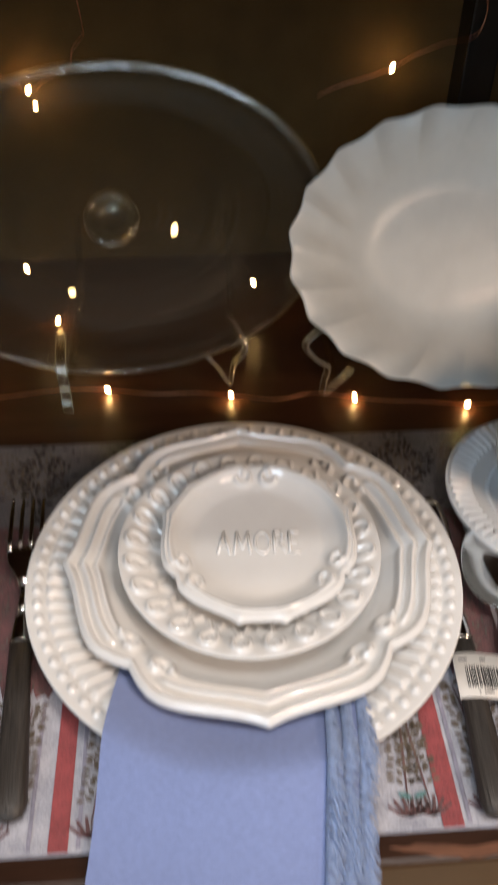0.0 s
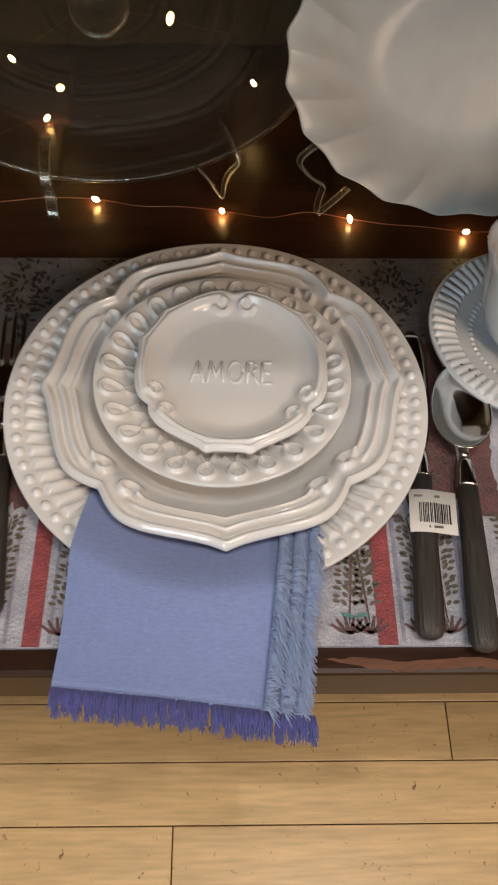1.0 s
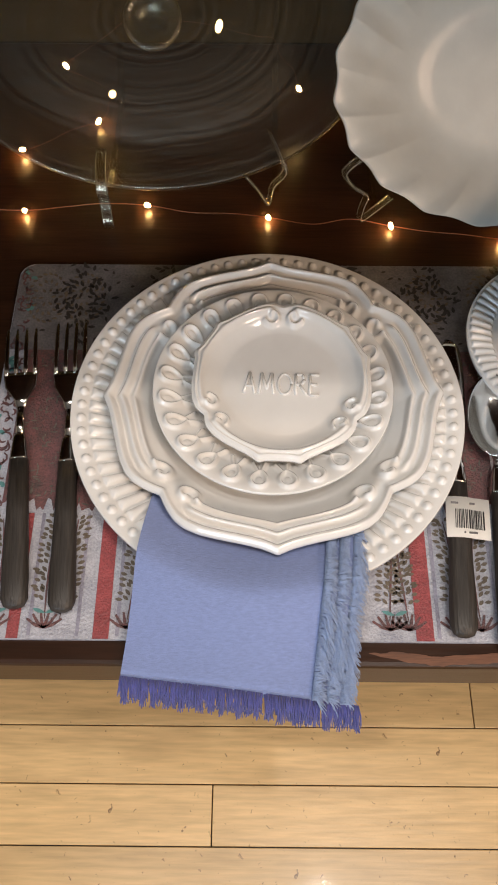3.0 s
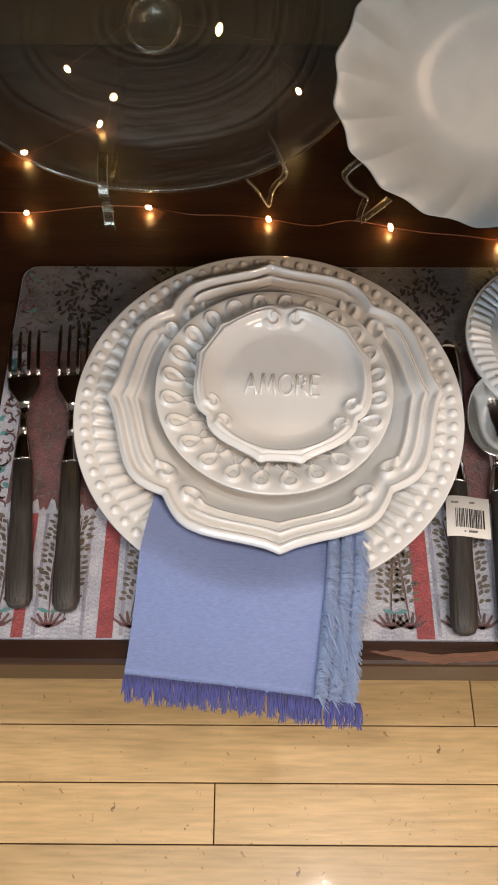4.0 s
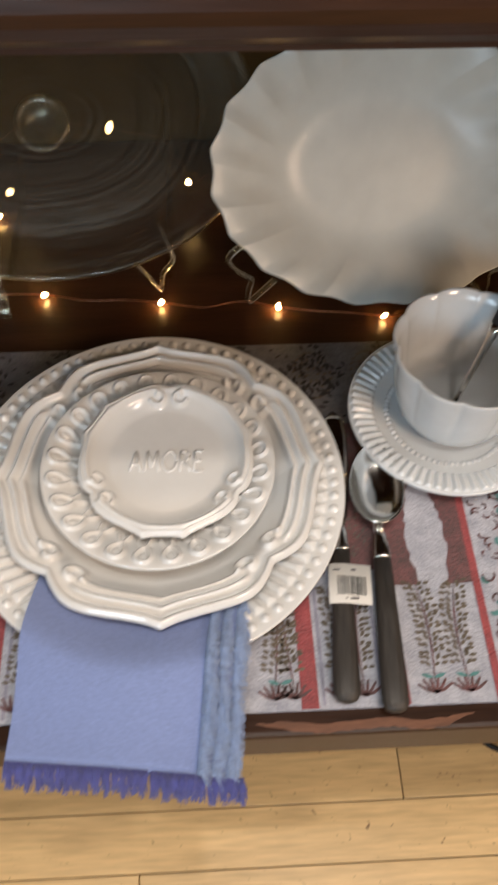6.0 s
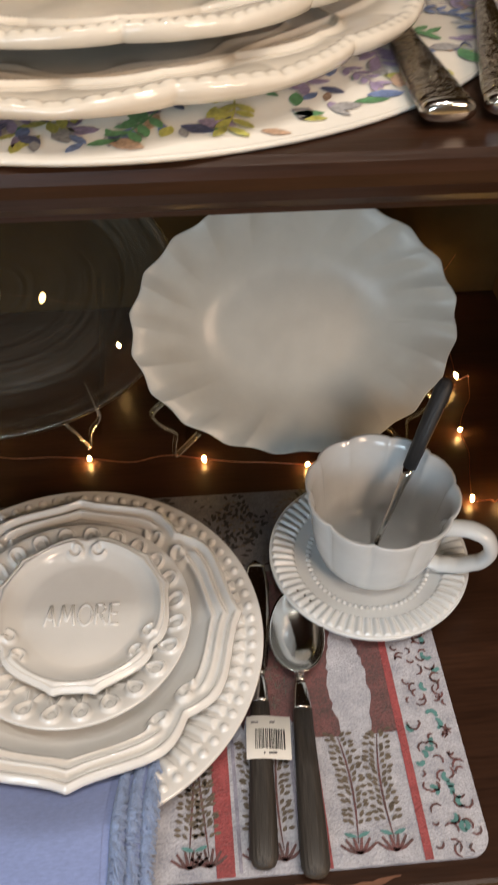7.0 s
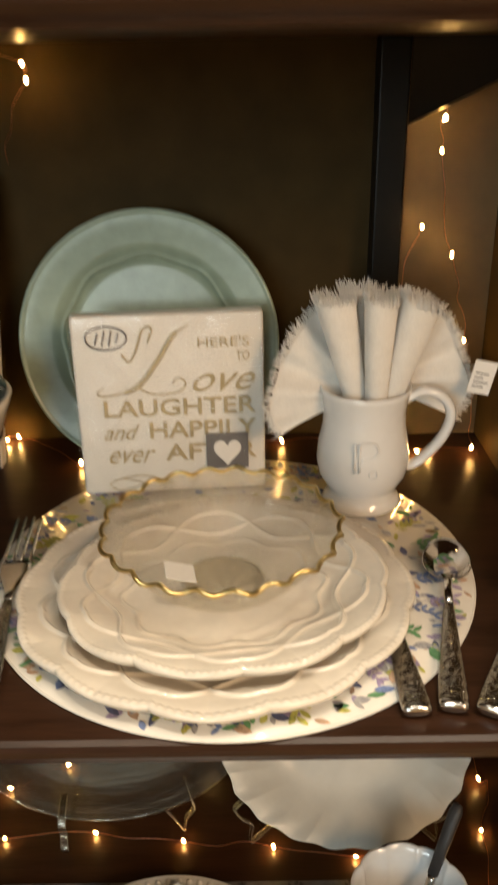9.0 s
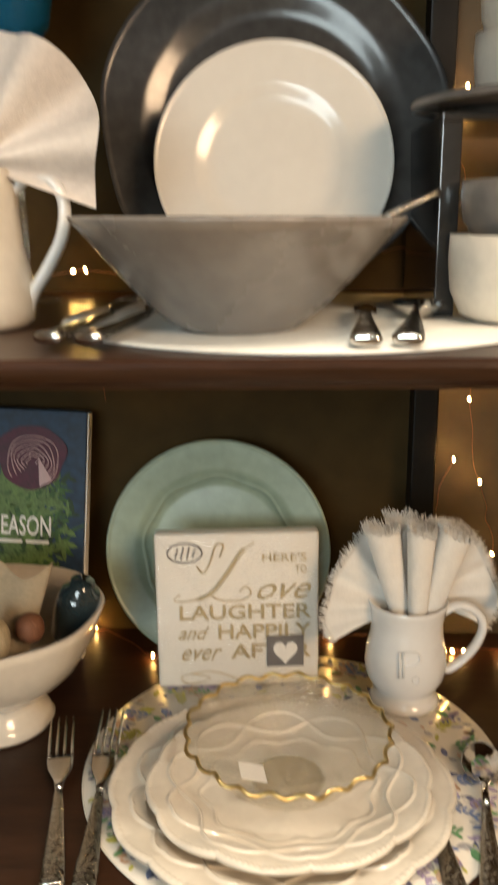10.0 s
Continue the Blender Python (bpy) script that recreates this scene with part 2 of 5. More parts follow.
def tube(bm, pts, rad, sides=8, flat=1.0, up=(0, 0, 1), tidy=True):
    """A tube along points; rad one number or one for each point; flat squashes it in its second direction."""
    pts = [Vector(p) for p in pts]
    rads = rad if isinstance(rad, (list, tuple)) else [rad] * len(pts)
    up = Vector(up)
    rings = []
    for k, p in enumerate(pts):
        d = (pts[min(k + 1, len(pts) - 1)] - pts[max(k - 1, 0)]).normalized()
        s = d.cross(up)
        if s.length < 1e-3:
            s = d.cross(Vector((1, 0, 0)))
        s.normalize()
        u = s.cross(d)
        rings.append([bm.verts.new(p + s * rads[k] * math.cos(a) + u * rads[k] * flat * math.sin(a))
                      for a in (2 * math.pi * q / sides for q in range(sides))])
    for a, b in zip(rings, rings[1:]):
        for q in range(sides):
            bm.faces.new((a[q], a[(q + 1) % sides], b[(q + 1) % sides], b[q]))
    bm.faces.new(rings[0][::-1])
    bm.faces.new(rings[-1])
    if tidy:
        bmesh.ops.recalc_face_normals(bm, faces=bm.faces[:])
    return bm


def curve(pts, n=8):
    """A smooth line through points (Catmull-Rom)."""
    p = [Vector(q) for q in pts]
    p = [2 * p[0] - p[1]] + p + [2 * p[-1] - p[-2]]
    out = []
    for a, b, c, d in zip(p, p[1:], p[2:], p[3:]):
        for k in range(n):
            t = k / n
            out.append(0.5 * (2 * b + (c - a) * t + (2 * a - 5 * b + 4 * c - d) * t * t + (3 * b - a - 3 * c + d) * t ** 3))
    out.append(p[-2])
    return out


def revolve(name, prof, mat_, parent=None, label="", n=64, shape=None):
    """A turned body from (radius, height) pairs; shape(theta, k) scales the radius."""
    th = np.linspace(0, 2 * np.pi, n, endpoint=False)
    R = np.array([p[0] for p in prof])[:, None] * np.ones(n)[None]
    Z = np.array([p[1] for p in prof])[:, None] * np.ones(n)[None]
    if shape:
        R = R * np.array([[shape(t, k) for t in th] for k in range(len(prof))])
    return grid_mesh(name, R * np.cos(th), R * np.sin(th), Z, mat_, parent, label, wrap=True)


def revolve_bm(prof, n=48):
    """A turned body as a bmesh, from (radius, height) pairs."""
    bm = bmesh.new()
    rings = [[bm.verts.new((r * math.cos(2 * math.pi * k / n), r * math.sin(2 * math.pi * k / n), z)) for k in range(n)] for r, z in prof]
    for a, b in zip(rings, rings[1:]):
        for k in range(n):
            bm.faces.new((a[k], a[(k + 1) % n], b[(k + 1) % n], b[k]))
    bmesh.ops.recalc_face_normals(bm, faces=bm.faces[:])
    return bm


def dish(name, radius, height, mat_, parent=None, label="", nr=48, nt=360, outline=None, relief=None, thick=0.004, aspect=1.0, hug=0.62):
    """A plate: height(u) is the upper face from centre u = 0 to rim u = 1, outline(theta) the rim's shape,
    relief(u, theta, x, y) what stands proud of it."""
    th = np.linspace(0, 2 * np.pi, nt, endpoint=False)
    u = np.concatenate([np.linspace(0.002, 0.55, 10), np.linspace(0.57, 1, nr)])
    U, T = np.meshgrid(u, th, indexing="ij")
    O = outline(T) if outline else np.ones_like(T)
    blend = smoothstep(hug, 0.98, U)
    R = radius * U * (1 + (O - 1) * blend)
    X, Y = R * np.cos(T), R * np.sin(T) * aspect
    Z = height(U)
    if relief is not None:
        Z = Z + relief(U, T, X, Y)
    low = height(U) - thick
    low = np.where(U < 0.5, np.minimum(low, height(np.zeros_like(U)) - thick), low)
    X2 = np.concatenate([X, X[-1:] * 1.004, X[::-1] * 0.996])
    Y2 = np.concatenate([Y, Y[-1:] * 1.004, Y[::-1] * 0.996])
    Z2 = np.concatenate([Z, (Z[-1:] + low[-1:]) / 2, low[::-1]])
    return grid_mesh(name, X2, Y2, Z2, mat_, parent, label, wrap=True, close=(0, 1))


def smoothstep(a, b, x):
    t = np.clip((x - a) / (b - a), 0, 1)
    return t * t * (3 - 2 * t)


def ogee(a, xs, ys):
    """Rounded steps through points: like interp, with smooth bends."""
    f = np.linspace(0, xs[-1], 400)
    y = np.interp(f, xs, ys)
    pad = np.concatenate([y[40:0:-1], y, y[-2:-42:-1]])
    k = np.hanning(27)
    s = np.convolve(pad, k / k.sum(), "same")[40:-40]
    return np.interp(a, f, s)


def words(name, text, size, mat_, parent, m, depth=0.0004, bevel=0.0, align="CENTER", shear=0.0, xscale=1.0, span=None):
    cu = bpy.data.curves.new(name, "FONT")
    cu.body, cu.size, cu.extrude, cu.bevel_depth, cu.align_x, cu.shear = text, size, depth, bevel, align, shear
    cu.resolution_u = 3
    tmp = new(name, cu)
    me = bpy.data.meshes.new_from_object(tmp.evaluated_get(bpy.context.evaluated_depsgraph_get()))
    bpy.data.objects.remove(tmp)
    me.materials.clear()
    if span:
        xs = [v.co.x for v in me.vertices]
        k = (span[1] - span[0]) / (max(xs) - min(xs))
        me.transform(Matrix.Translation((span[0] - min(xs) * k, 0, 0)) @ Matrix.Diagonal((k, 1, 1, 1)))
    me.materials.append(mat_)
    ob = new(name, me)
    ob.parent = parent
    ob.matrix_local = m @ Matrix.Diagonal((xscale, 1, 1, 1))
    return ob


# ---- the cabinet ----
def slab(name, x0, y0, z0, x1, y1, z1, mat_, label, category, bevel=0.002):
    return tagged(part(name, boxed(x0, y0, z0, x1, y1, z1, bevel), mat_, smooth=False), label, category, kind="structure")


slab("shelf_lower", -1.2, 0.206, -0.041, 0.60, 0.765, 0.0, DARKWOOD, "dark stained wooden lower display shelf", "shelf", 0.003)


def moulded_shelf(name, z0, z1, label):
    """A board whose front edge is rounded above and cut back below."""
    h = z1 - z0
    prof = [(.7645, z1), (.3225, z1), (.3190, z1 - .08 * h), (.3178, z1 - .25 * h), (.3185, z1 - .45 * h), (.3215, z1 - .68 * h), (.3262, z1 - .88 * h), (.3275, z0), (.7645, z0)]
    bm = bmesh.new()
    L, R = ([bm.verts.new((x, p[0], p[1])) for p in prof] for x in (-1.2, .60))
    for k in range(len(prof)):
        q = (k + 1) % len(prof)
        bm.faces.new((L[k], L[q], R[q], R[k]))
    bm.faces.new(L[::-1])
    bm.faces.new(R)
    bmesh.ops.recalc_face_normals(bm, faces=bm.faces[:])
    return tagged(part(name, bm, DARKWOOD, smooth=False), label, "shelf", kind="structure")


moulded_shelf("shelf_middle", 0.349, 0.373, "dark stained wooden middle display shelf")
moulded_shelf("shelf_upper", 0.762, 0.781, "dark stained wooden upper display shelf")
slab("shelf_top", -1.2, 0.320, 1.17, 0.60, 0.765, 1.195, DARKWOOD, "dark stained wooden top board of the cabinet", "shelf", 0.003)
slab("wall_back", -1.2, 0.768, -0.40, 0.60, 0.80, 1.20, WALLBROWN, "bronze brown back panel of the cabinet", "panel", 0)
slab("wall_side", 0.42, 0.34, 0.001, 0.44, 0.763, 0.348, WALLBROWN, "dark brown side panel of the cabinet", "panel", 0)
slab("wall_side", 0.335, 0.58, 0.374, 0.36, 0.763, 0.761, WALLBROWN, "dark brown side panel of the cabinet", "panel", 0)
# bronze panels coloured lighter, partly to stand for the bulbs' glow on them
slab("wall_lit_panel", 0.240, 0.758, 0.374, 0.334, 0.767, 0.761, material("bronze panel with glow in its colour", (0.11, 0.068, 0.028), 0.55, vary=0.2, scale=7, bump=0.1, bump_scale=80), "bronze brown panel coloured lighter for bulb glow", "panel", 0)
slab("wall_lit_panel", 0.240, 0.758, 0.782, 0.42, 0.767, 1.169, bpy.data.materials["bronze panel with glow in its colour"], "bronze brown panel lightened as if lit behind the stacked cups", "panel", 0)
for z0, z1 in ((0.0, 0.349), (0.373, 0.762), (0.781, 1.17)):
    tagged(part("upright_post", boxed(0.212, 0.735, z0, 0.239, 0.766, z1, 0.002), BLACKMETAL, smooth=False),
           "black painted metal upright post at the back", "post", "uprights", "structure")

# ---- unseen shop room, added round it; dull tones keep reflections dark ----
slab("wall_north", -3, 0.82, -0.40, 3, 0.92, 2.7, SHOPWALL, "unseen plain wall added round the shop", "wall", 0)
slab("wall_west", -3.1, -3, -0.40, -3.002, 0.92, 2.7, SHOPWALL, "unseen plain wall added round the shop", "wall", 0)
slab("wall_east", 3.002, -3, -0.40, 3.1, 0.92, 2.7, SHOPWALL, "unseen plain wall added round the shop", "wall", 0)
slab("ceiling", -3.1, -3, 2.702, 3.1, 0.92, 2.8, SHOPCEIL, "unseen dark ceiling added above the shop", "ceiling", 0)
# shop front with a window opening
slab("wall_south", -3.1, -3.1, -0.40, -1.9, -3.002, 2.7, SHOPWALL, "unseen plain front wall added to the shop", "wall", 0)
slab("wall_south", 0.9, -3.1, -0.40, 3.1, -3.002, 2.7, SHOPWALL, "unseen plain front wall added to the shop", "wall", 0)
slab("wall_south", -1.898, -3.1, -0.40, 0.898, -3.002, 0.85, SHOPWALL, "unseen plain front wall added to the shop", "wall", 0)
slab("wall_south", -1.898, -3.1, 2.6, 0.898, -3.002, 2.7, SHOPWALL, "unseen plain front wall added to the shop", "wall", 0)
slab("ground", -60, -60, -0.52, 60, 60, -0.46, SHOPWALL, "pale paving outside the shop", "ground", 0)
slab("subfloor", -3.1, -3.1, -0.455, 3.1, 0.95, -0.416, DARKWOOD, "dark gap under the floorboards", "floor", 0)


# ---- ceramics ----
def bump_line(d, w):
    return np.exp(-(d / w) ** 2)


def spiral_height(X, Y, cx, cy, size, turn, w, start=0.0):
    """A small raised scroll, by distance from a spiral line."""
    a = np.linspace(0, 1.6 * np.pi, 26)
    r = size * (0.25 + 0.75 * a / a[-1])
    px, py = cx + r * np.cos(start + turn * a), cy + r * np.sin(start + turn * a)
    near = (abs(X - cx) < size * 2) & (abs(Y - cy) < size * 2)
    out = np.zeros_like(X)
    if near.any():
        d = np.min(np.hypot(X[near][:, None] - px, Y[near][:, None] - py), 1)
        out[near] = bump_line(d, w)
    return out


def charger_plate(at):
    root = empty("charger_plate", pose(*at), "white ceramic charger with beaded rim and radial flutes", "plate")
    n = 75

    def h(u):
        return 0.004 + 0.018 * smoothstep(0.58, 1.0, u) + 0.001 * u

    def relief(u, t, x, y):
        r = u * 0.127
        k = (t * n / (2 * np.pi)) % 1 - 0.5
        bead = np.clip(1 - (k * 0.0101 / 0.0028) ** 2 - ((r - 0.1200) / 0.0028) ** 2, 0, 1) ** 0.5 * 0.0027
        wv = np.clip(1 - (k / 0.37) ** 2, 0, 1) ** 0.5
        tip = np.sqrt(np.clip((0.1152 - r) / 0.004, 0, 1))
        flute = np.minimum(wv, tip) * smoothstep(0.066, 0.080, r) * 0.0036
        return bead + flute

    dish("body", 0.1262, h, CERAMIC, root, nr=70, nt=1008, relief=relief, thick=0.0045)
    return root


def baroque(t):
    """Rim of the dinner plate: a point at each quarter, lobes and notches between."""
    a = np.degrees(np.abs((t + np.pi / 4) % (np.pi / 2) - np.pi / 4))
    return ogee(a, [0, 2, 5, 9, 14, 20, 26, 31, 35, 39, 42, 45], [1.006, 0.990, 0.972, 0.961, 0.958, 0.966, 0.980, 0.986, 0.978, 0.955, 0.934, 0.912])


def dinner_plate(at, turn):
    root = empty("dinner_plate", pose(*at, 0, 0, turn), "white ceramic dinner plate with scrolled baroque rim", "plate")

    def h(u):
        return 0.004 + 0.0155 * smoothstep(0.62, 0.9, u) + 0.002 * smoothstep(0.9, 1, u)

    def relief(u, t, x, y):
        a = np.degrees(np.abs((t + np.pi / 4) % (np.pi / 2) - np.pi / 4))
        keep = 1 - smoothstep(31, 37, a)
        z = 0.0032 * bump_line(u - 0.972, 0.021) + keep * (0.0036 * bump_line(u - 0.893, 0.020) + 0.0034 * bump_line(u - 0.822, 0.018))
        z -= 0.0018 * bump_line(u - 0.932, 0.013) * keep + 0.0010 * bump_line(u - 0.858, 0.012) * keep
        for q in range(4):
            for s in (-1, 1):
                c = np.pi / 4 + q * np.pi / 2 + s * 0.125
                z = z + 0.0046 * spiral_height(x, y, 0.0880 * np.cos(c), 0.0880 * np.sin(c), 0.0078, -s, 0.0022, c + s * 0.4)
        return z

    dish("body", 0.1085, h, CERAMIC, root, nr=64, nt=720, outline=baroque, relief=relief, thick=0.0045)
    return root


def salad_plate(at):
    root = empty("salad_plate", pose(*at), "white ceramic salad plate with raised ribbon loops round the rim", "plate")
    n = 24

    def h(u):
        return 0.004 + 0.0135 * smoothstep(0.6, 1.0, u)

    def relief(u, t, x, y):
        r = u * 0.0765
        s = ((t * n / (2 * np.pi)) % 1 - 0.5) * 2 * np.pi / n * r
        v = r - 0.0655
        q = np.linspace(0, 1, 46)
        # an open ribbon loop whose two ends cross and run inwards
        a = 2 * np.pi * q - np.pi / 2
        lx, ly = 0.0062 * np.cos(a) * (0.74 + 0.26 * np.sin(a)), 0.0068 * np.sin(a)
        lx = np.concatenate([lx, 0.0006 + 0.0014 * q[::4], -0.0014 - 0.0040 * q[::4]])
        ly = np.concatenate([ly, -0.0066 - 0.0085 * q[::4], -0.0060 - 0.0075 * q[::4]])
        d = np.full(s.shape, 1.0)
        for px, py in zip(lx, ly):
            d = np.minimum(d, np.hypot(s - px, v - py))
        seed = np.hypot(s / 0.0020, (v - 0.0016) / 0.0030)
        fade = smoothstep(0.042, 0.052, r)
        return fade * (0.0030 * bump_line(d, 0.0014) + 0.0013 * np.exp(-seed ** 4))

    dish("body", 0.0765, h, CERAMIC, root, nr=64, nt=832, relief=relief, thick=0.004)
    return root


def amore_outline(t):
    a = np.degrees(np.abs((t - np.pi / 2 + np.pi / 3) % (2 * np.pi / 3) - np.pi / 3))
    return ogee(a, [0, 3, 7, 13, 20, 30, 38, 43, 46.5, 48.5, 51, 55, 60], [0.925, 0.950, 0.976, 0.984, 0.974, 0.957, 0.960, 0.975, 1.004, 1.004, 0.978, 0.966, 0.962])



def amore_plate(at, turn):
    root = empty("canape_plate", pose(*at, 3, 0, turn), "small white ceramic plate with scrolled rim and embossed lettering", "plate")

    def h(u):
        return 0.006 + 0.0075 * smoothstep(0.62, 0.98, u) - 0.0008 * smoothstep(0.95, 1, u) - 0.0006 * u

    def relief(u, t, x, y):
        a = np.degrees(np.abs((t - np.pi / 2 + np.pi / 3) % (2 * np.pi / 3) - np.pi / 3))
        z = (0.0030 * bump_line(u - 0.885, 0.042) + 0.0012 * bump_line(u - 0.955, 0.02)) * smoothstep(5, 10, a)
        for q in range(3):
            for s in (-1, 1):
                c = np.pi / 2 + q * 2 * np.pi / 3 + s * 0.145
                z = z + 0.0030 * spiral_height(x, y, 0.0480 * np.cos(c), 0.0480 * np.sin(c), 0.0056, -s, 0.0014, c + s * 0.6)
        return z

    dish("body", 0.0592, h, CERAMIC, root, nr=60, nt=540, outline=amore_outline, relief=relief, thick=0.004, hug=0.84)
    # pressed capitals: each letter a set of raised strokes
    oval = [(.5 + .5 * math.cos(b), .5 + .5 * math.sin(b)) for b in np.linspace(0, 2 * math.pi, 19)]
    glyphs = (("A", .0080, ([(0, 0), (.5, 1), (1, 0)], [(.2, .36), (.82, .36)])),
              ("M", .0105, ([(0, 0), (.16, 1), (.5, .22), (.84, 1), (1, 0)],)),
              ("O", .0098, (oval,)),
              ("R", .0072, ([(0, 0), (0, 1), (.62, .98), (.88, .76), (.60, .52), (0, .48)], [(.42, .48), (1.05, 0)])),
              ("E", .0066, ([(1, 1), (0, 1), (0, 0), (1, 0)], [(0, .52), (.8, .52)])))
    lx, hgt = -.0240, .0150
    for ch, w, strokes in glyphs:
        w *= .9
        bm = bmesh.new()
        for st in strokes:
            line = [(lx + w * p, -.0085 + hgt * q, .0062) for p, q in st]
            for pair in ([line] if ch == "O" else zip(line, line[1:])):
                tube(bm, list(pair), .00095, 8)
        part("letter", bm, CERAMIC, root, "raised capital letter " + ch)
        lx += w + .0026
    return root


charger_plate((0.0145, 0.3672, 0.0035))
dinner_plate((0.0185, 0.372, 0.0105), 1.0)
salad_plate((0.018, 0.3755, 0.0195))
amore_plate((0.0235, 0.379, 0.0285), -2)


# ---- napkin ----
def napkin():
    root = empty("napkin", pose(0, 0, 0), "folded blue cotton napkin with frayed edges under the dinner plate", "napkin")
    corners = [Vector((-0.055, 0.318, 0)), Vector((0.082, 0.318, 0)), Vector((0.0665, 0.181, 0)), Vector((-0.0695, 0.197, 0))]

    def at(u, v, lift=0.0):
        a, b, c, d = corners
        p = (a.lerp(b, u)).lerp(d.lerp(c, u), v)
        r = math.hypot(p.x - 0.0145, p.y - 0.3665)
        t = min(1, max(0, (r / 0.127 - 0.58) / 0.42))
        z = 0.0075 + 0.018 * t * t * (3 - 2 * t) + 0.0028 * min(1, max(0, (r - 0.07) / 0.012))
        over = max(0, r - 0.127)
        z -= (0.0305 - 0.006) * (1 - math.exp(-(over / 0.026) ** 1.5)) + over * 0.03
        return Vector((p.x, p.y, z + 0.001 + 0.0006 * math.sin(u * 9 + v * 4) + lift))

    for k, (du, lift) in enumerate(((0.0, 0.0), (0.012, 0.0012), (0.03, 0.0024))):
        n, mrows = 40, 40
        U, V = np.meshgrid(np.linspace(0.0, 0.985 - du * 2.6 - (0.14 if k == 2 else 0.03), n), np.linspace(0, 1 - 0.012 * k, mrows))
        P = np.array([[at(U[i, j], V[i, j], lift) for j in range(n)] for i in range(mrows)])
        top, bot = P, P[::-1].copy()
        bot[..., 2] -= 0.001
        A = np.concatenate([top, bot])
        grid_mesh("cloth_layer", A[..., 0], A[..., 1], A[..., 2], LINEN_BLUE, root)
    rnd = random.Random(3)
    bm = bmesh.new()
    for k in range(950):
        u = rnd.uniform(0.0, 0.995)
        a = at(u, 0.985, 0.002 * rnd.random())
        ln = rnd.uniform(0.009, 0.0135)
        # threads hang in tufts
        tuft = round(u * 46) / 46
        ln *= 0.85 + 0.3 * math.sin(tuft * 91) ** 2
        sw = rnd.gauss(0, 0.0013) + 0.0016 * math.sin(tuft * 157)
        tube(bm, [a, a + Vector((sw * 0.25 + rnd.gauss(0, .0005), -ln * 0.5, -0.001 + rnd.gauss(0, .0004))), a + Vector((sw + (tuft - u) * .02, -ln, -0.0035 - rnd.random() * 0.002))], [0.00036, 0.00042, 0.00026], 4, tidy=False)
    tagged(part("fringe", bm, FRINGE_DARK, root, "frayed indigo edge threads"), kind="stuff")
    bm = bmesh.new()
    for k in range(2100):
        layer = k % 3
        v = rnd.uniform(0.0, 0.99)
        base = 0.80 + 0.058 * layer
        a = at(base, v, 0.0036 - 0.0010 * layer)
        tuft = round(v * 30 + layer * .37) / 30
        ln = rnd.uniform(0.0045, 0.0092)
        dv = rnd.gauss(0.0050, 0.0026) + 0.0045 * math.sin(tuft * 173 + layer)
        mid = Vector((ln * rnd.uniform(.35, .6), -dv * rnd.uniform(-.2, .45), 0.0006 + rnd.random() * .0012))
        tube(bm, [a, a + mid * .55, a + mid, a + Vector((ln, -dv, -0.0012))], [0.00028, 0.0003, 0.0003, 0.0002], 4, tidy=False)
    tagged(part("fringe", bm, FRINGE_LIGHT, root, "frayed pale blue edge threads"), kind="stuff")
    return root


napkin()


# ---- flatware ----
def loft(name, stations, mat_, parent, sides=14, label=""):
    """Body along +y: (y, half width, half thickness, z) for each station."""
    th = np.linspace(0, 2 * np.pi, sides, endpoint=False)
    S = np.array(stations)
    X = S[:, 1:2] * np.sign(np.cos(th)) * np.abs(np.cos(th)) ** 0.8
    Z = S[:, 3:4] + S[:, 2:3] * np.sign(np.sin(th)) * np.abs(np.sin(th)) ** 0.8
    Y = S[:, 0:1] * np.ones(sides)
    return grid_mesh(name, X, Y, Z, mat_, parent, label, wrap=True, close=(0, 1))


def wood_handle(root):
    loft("handle", [(0, .003, .002, .007), (.0015, .0062, .004, .007), (.006, .0082, .0052, .007), (.02, .0082, .0054, .007), (.06, .0070, .005, .007), (.098, .0060, .0045, .0075)],
         HANDLE, root, label="grained grey wood handle")
    loft("ferrule", [(.0978, .0062, .0047, .0075), (.099, .0062, .0047, .0075), (.108, .0052, .0042, .008), (.114, .0042, .0034, .0085), (.1165, .0034, .003, .0085)],
         STEEL, root, label="polished steel collar")


def tines(root, y0, y1, w, mat_, z0=0.008):
    """Fork head: a curved palm that splits in four tines."""
    L = y1 - y0
    zz = lambda f: z0 + 0.004 * math.sin(f * 2.6) + 0.002 * f
    loft("palm", [(y0, .003, .0015, zz(0)), (y0 + L * .12, .005, .0013, zz(.12)), (y0 + L * .25, w * .46, .0012, zz(.25)), (y0 + L * .36, w * .5, .0011, zz(.36)), (y0 + L * .41, w * .5, .001, zz(.41))], mat_, root)
    for k in range(4):
        x = (k - 1.5) / 3 * (w - 0.0034)
        bm = tube(bmesh.new(), [(x, y0 + L * f, zz(f)) for f in (.39, .5, .62, .75, .88, .97, 1.0)], [.0017, .0016, .0016, .0015, .0014, .001, .0005], 8, 0.7)
        part("tine", bm, mat_, root)


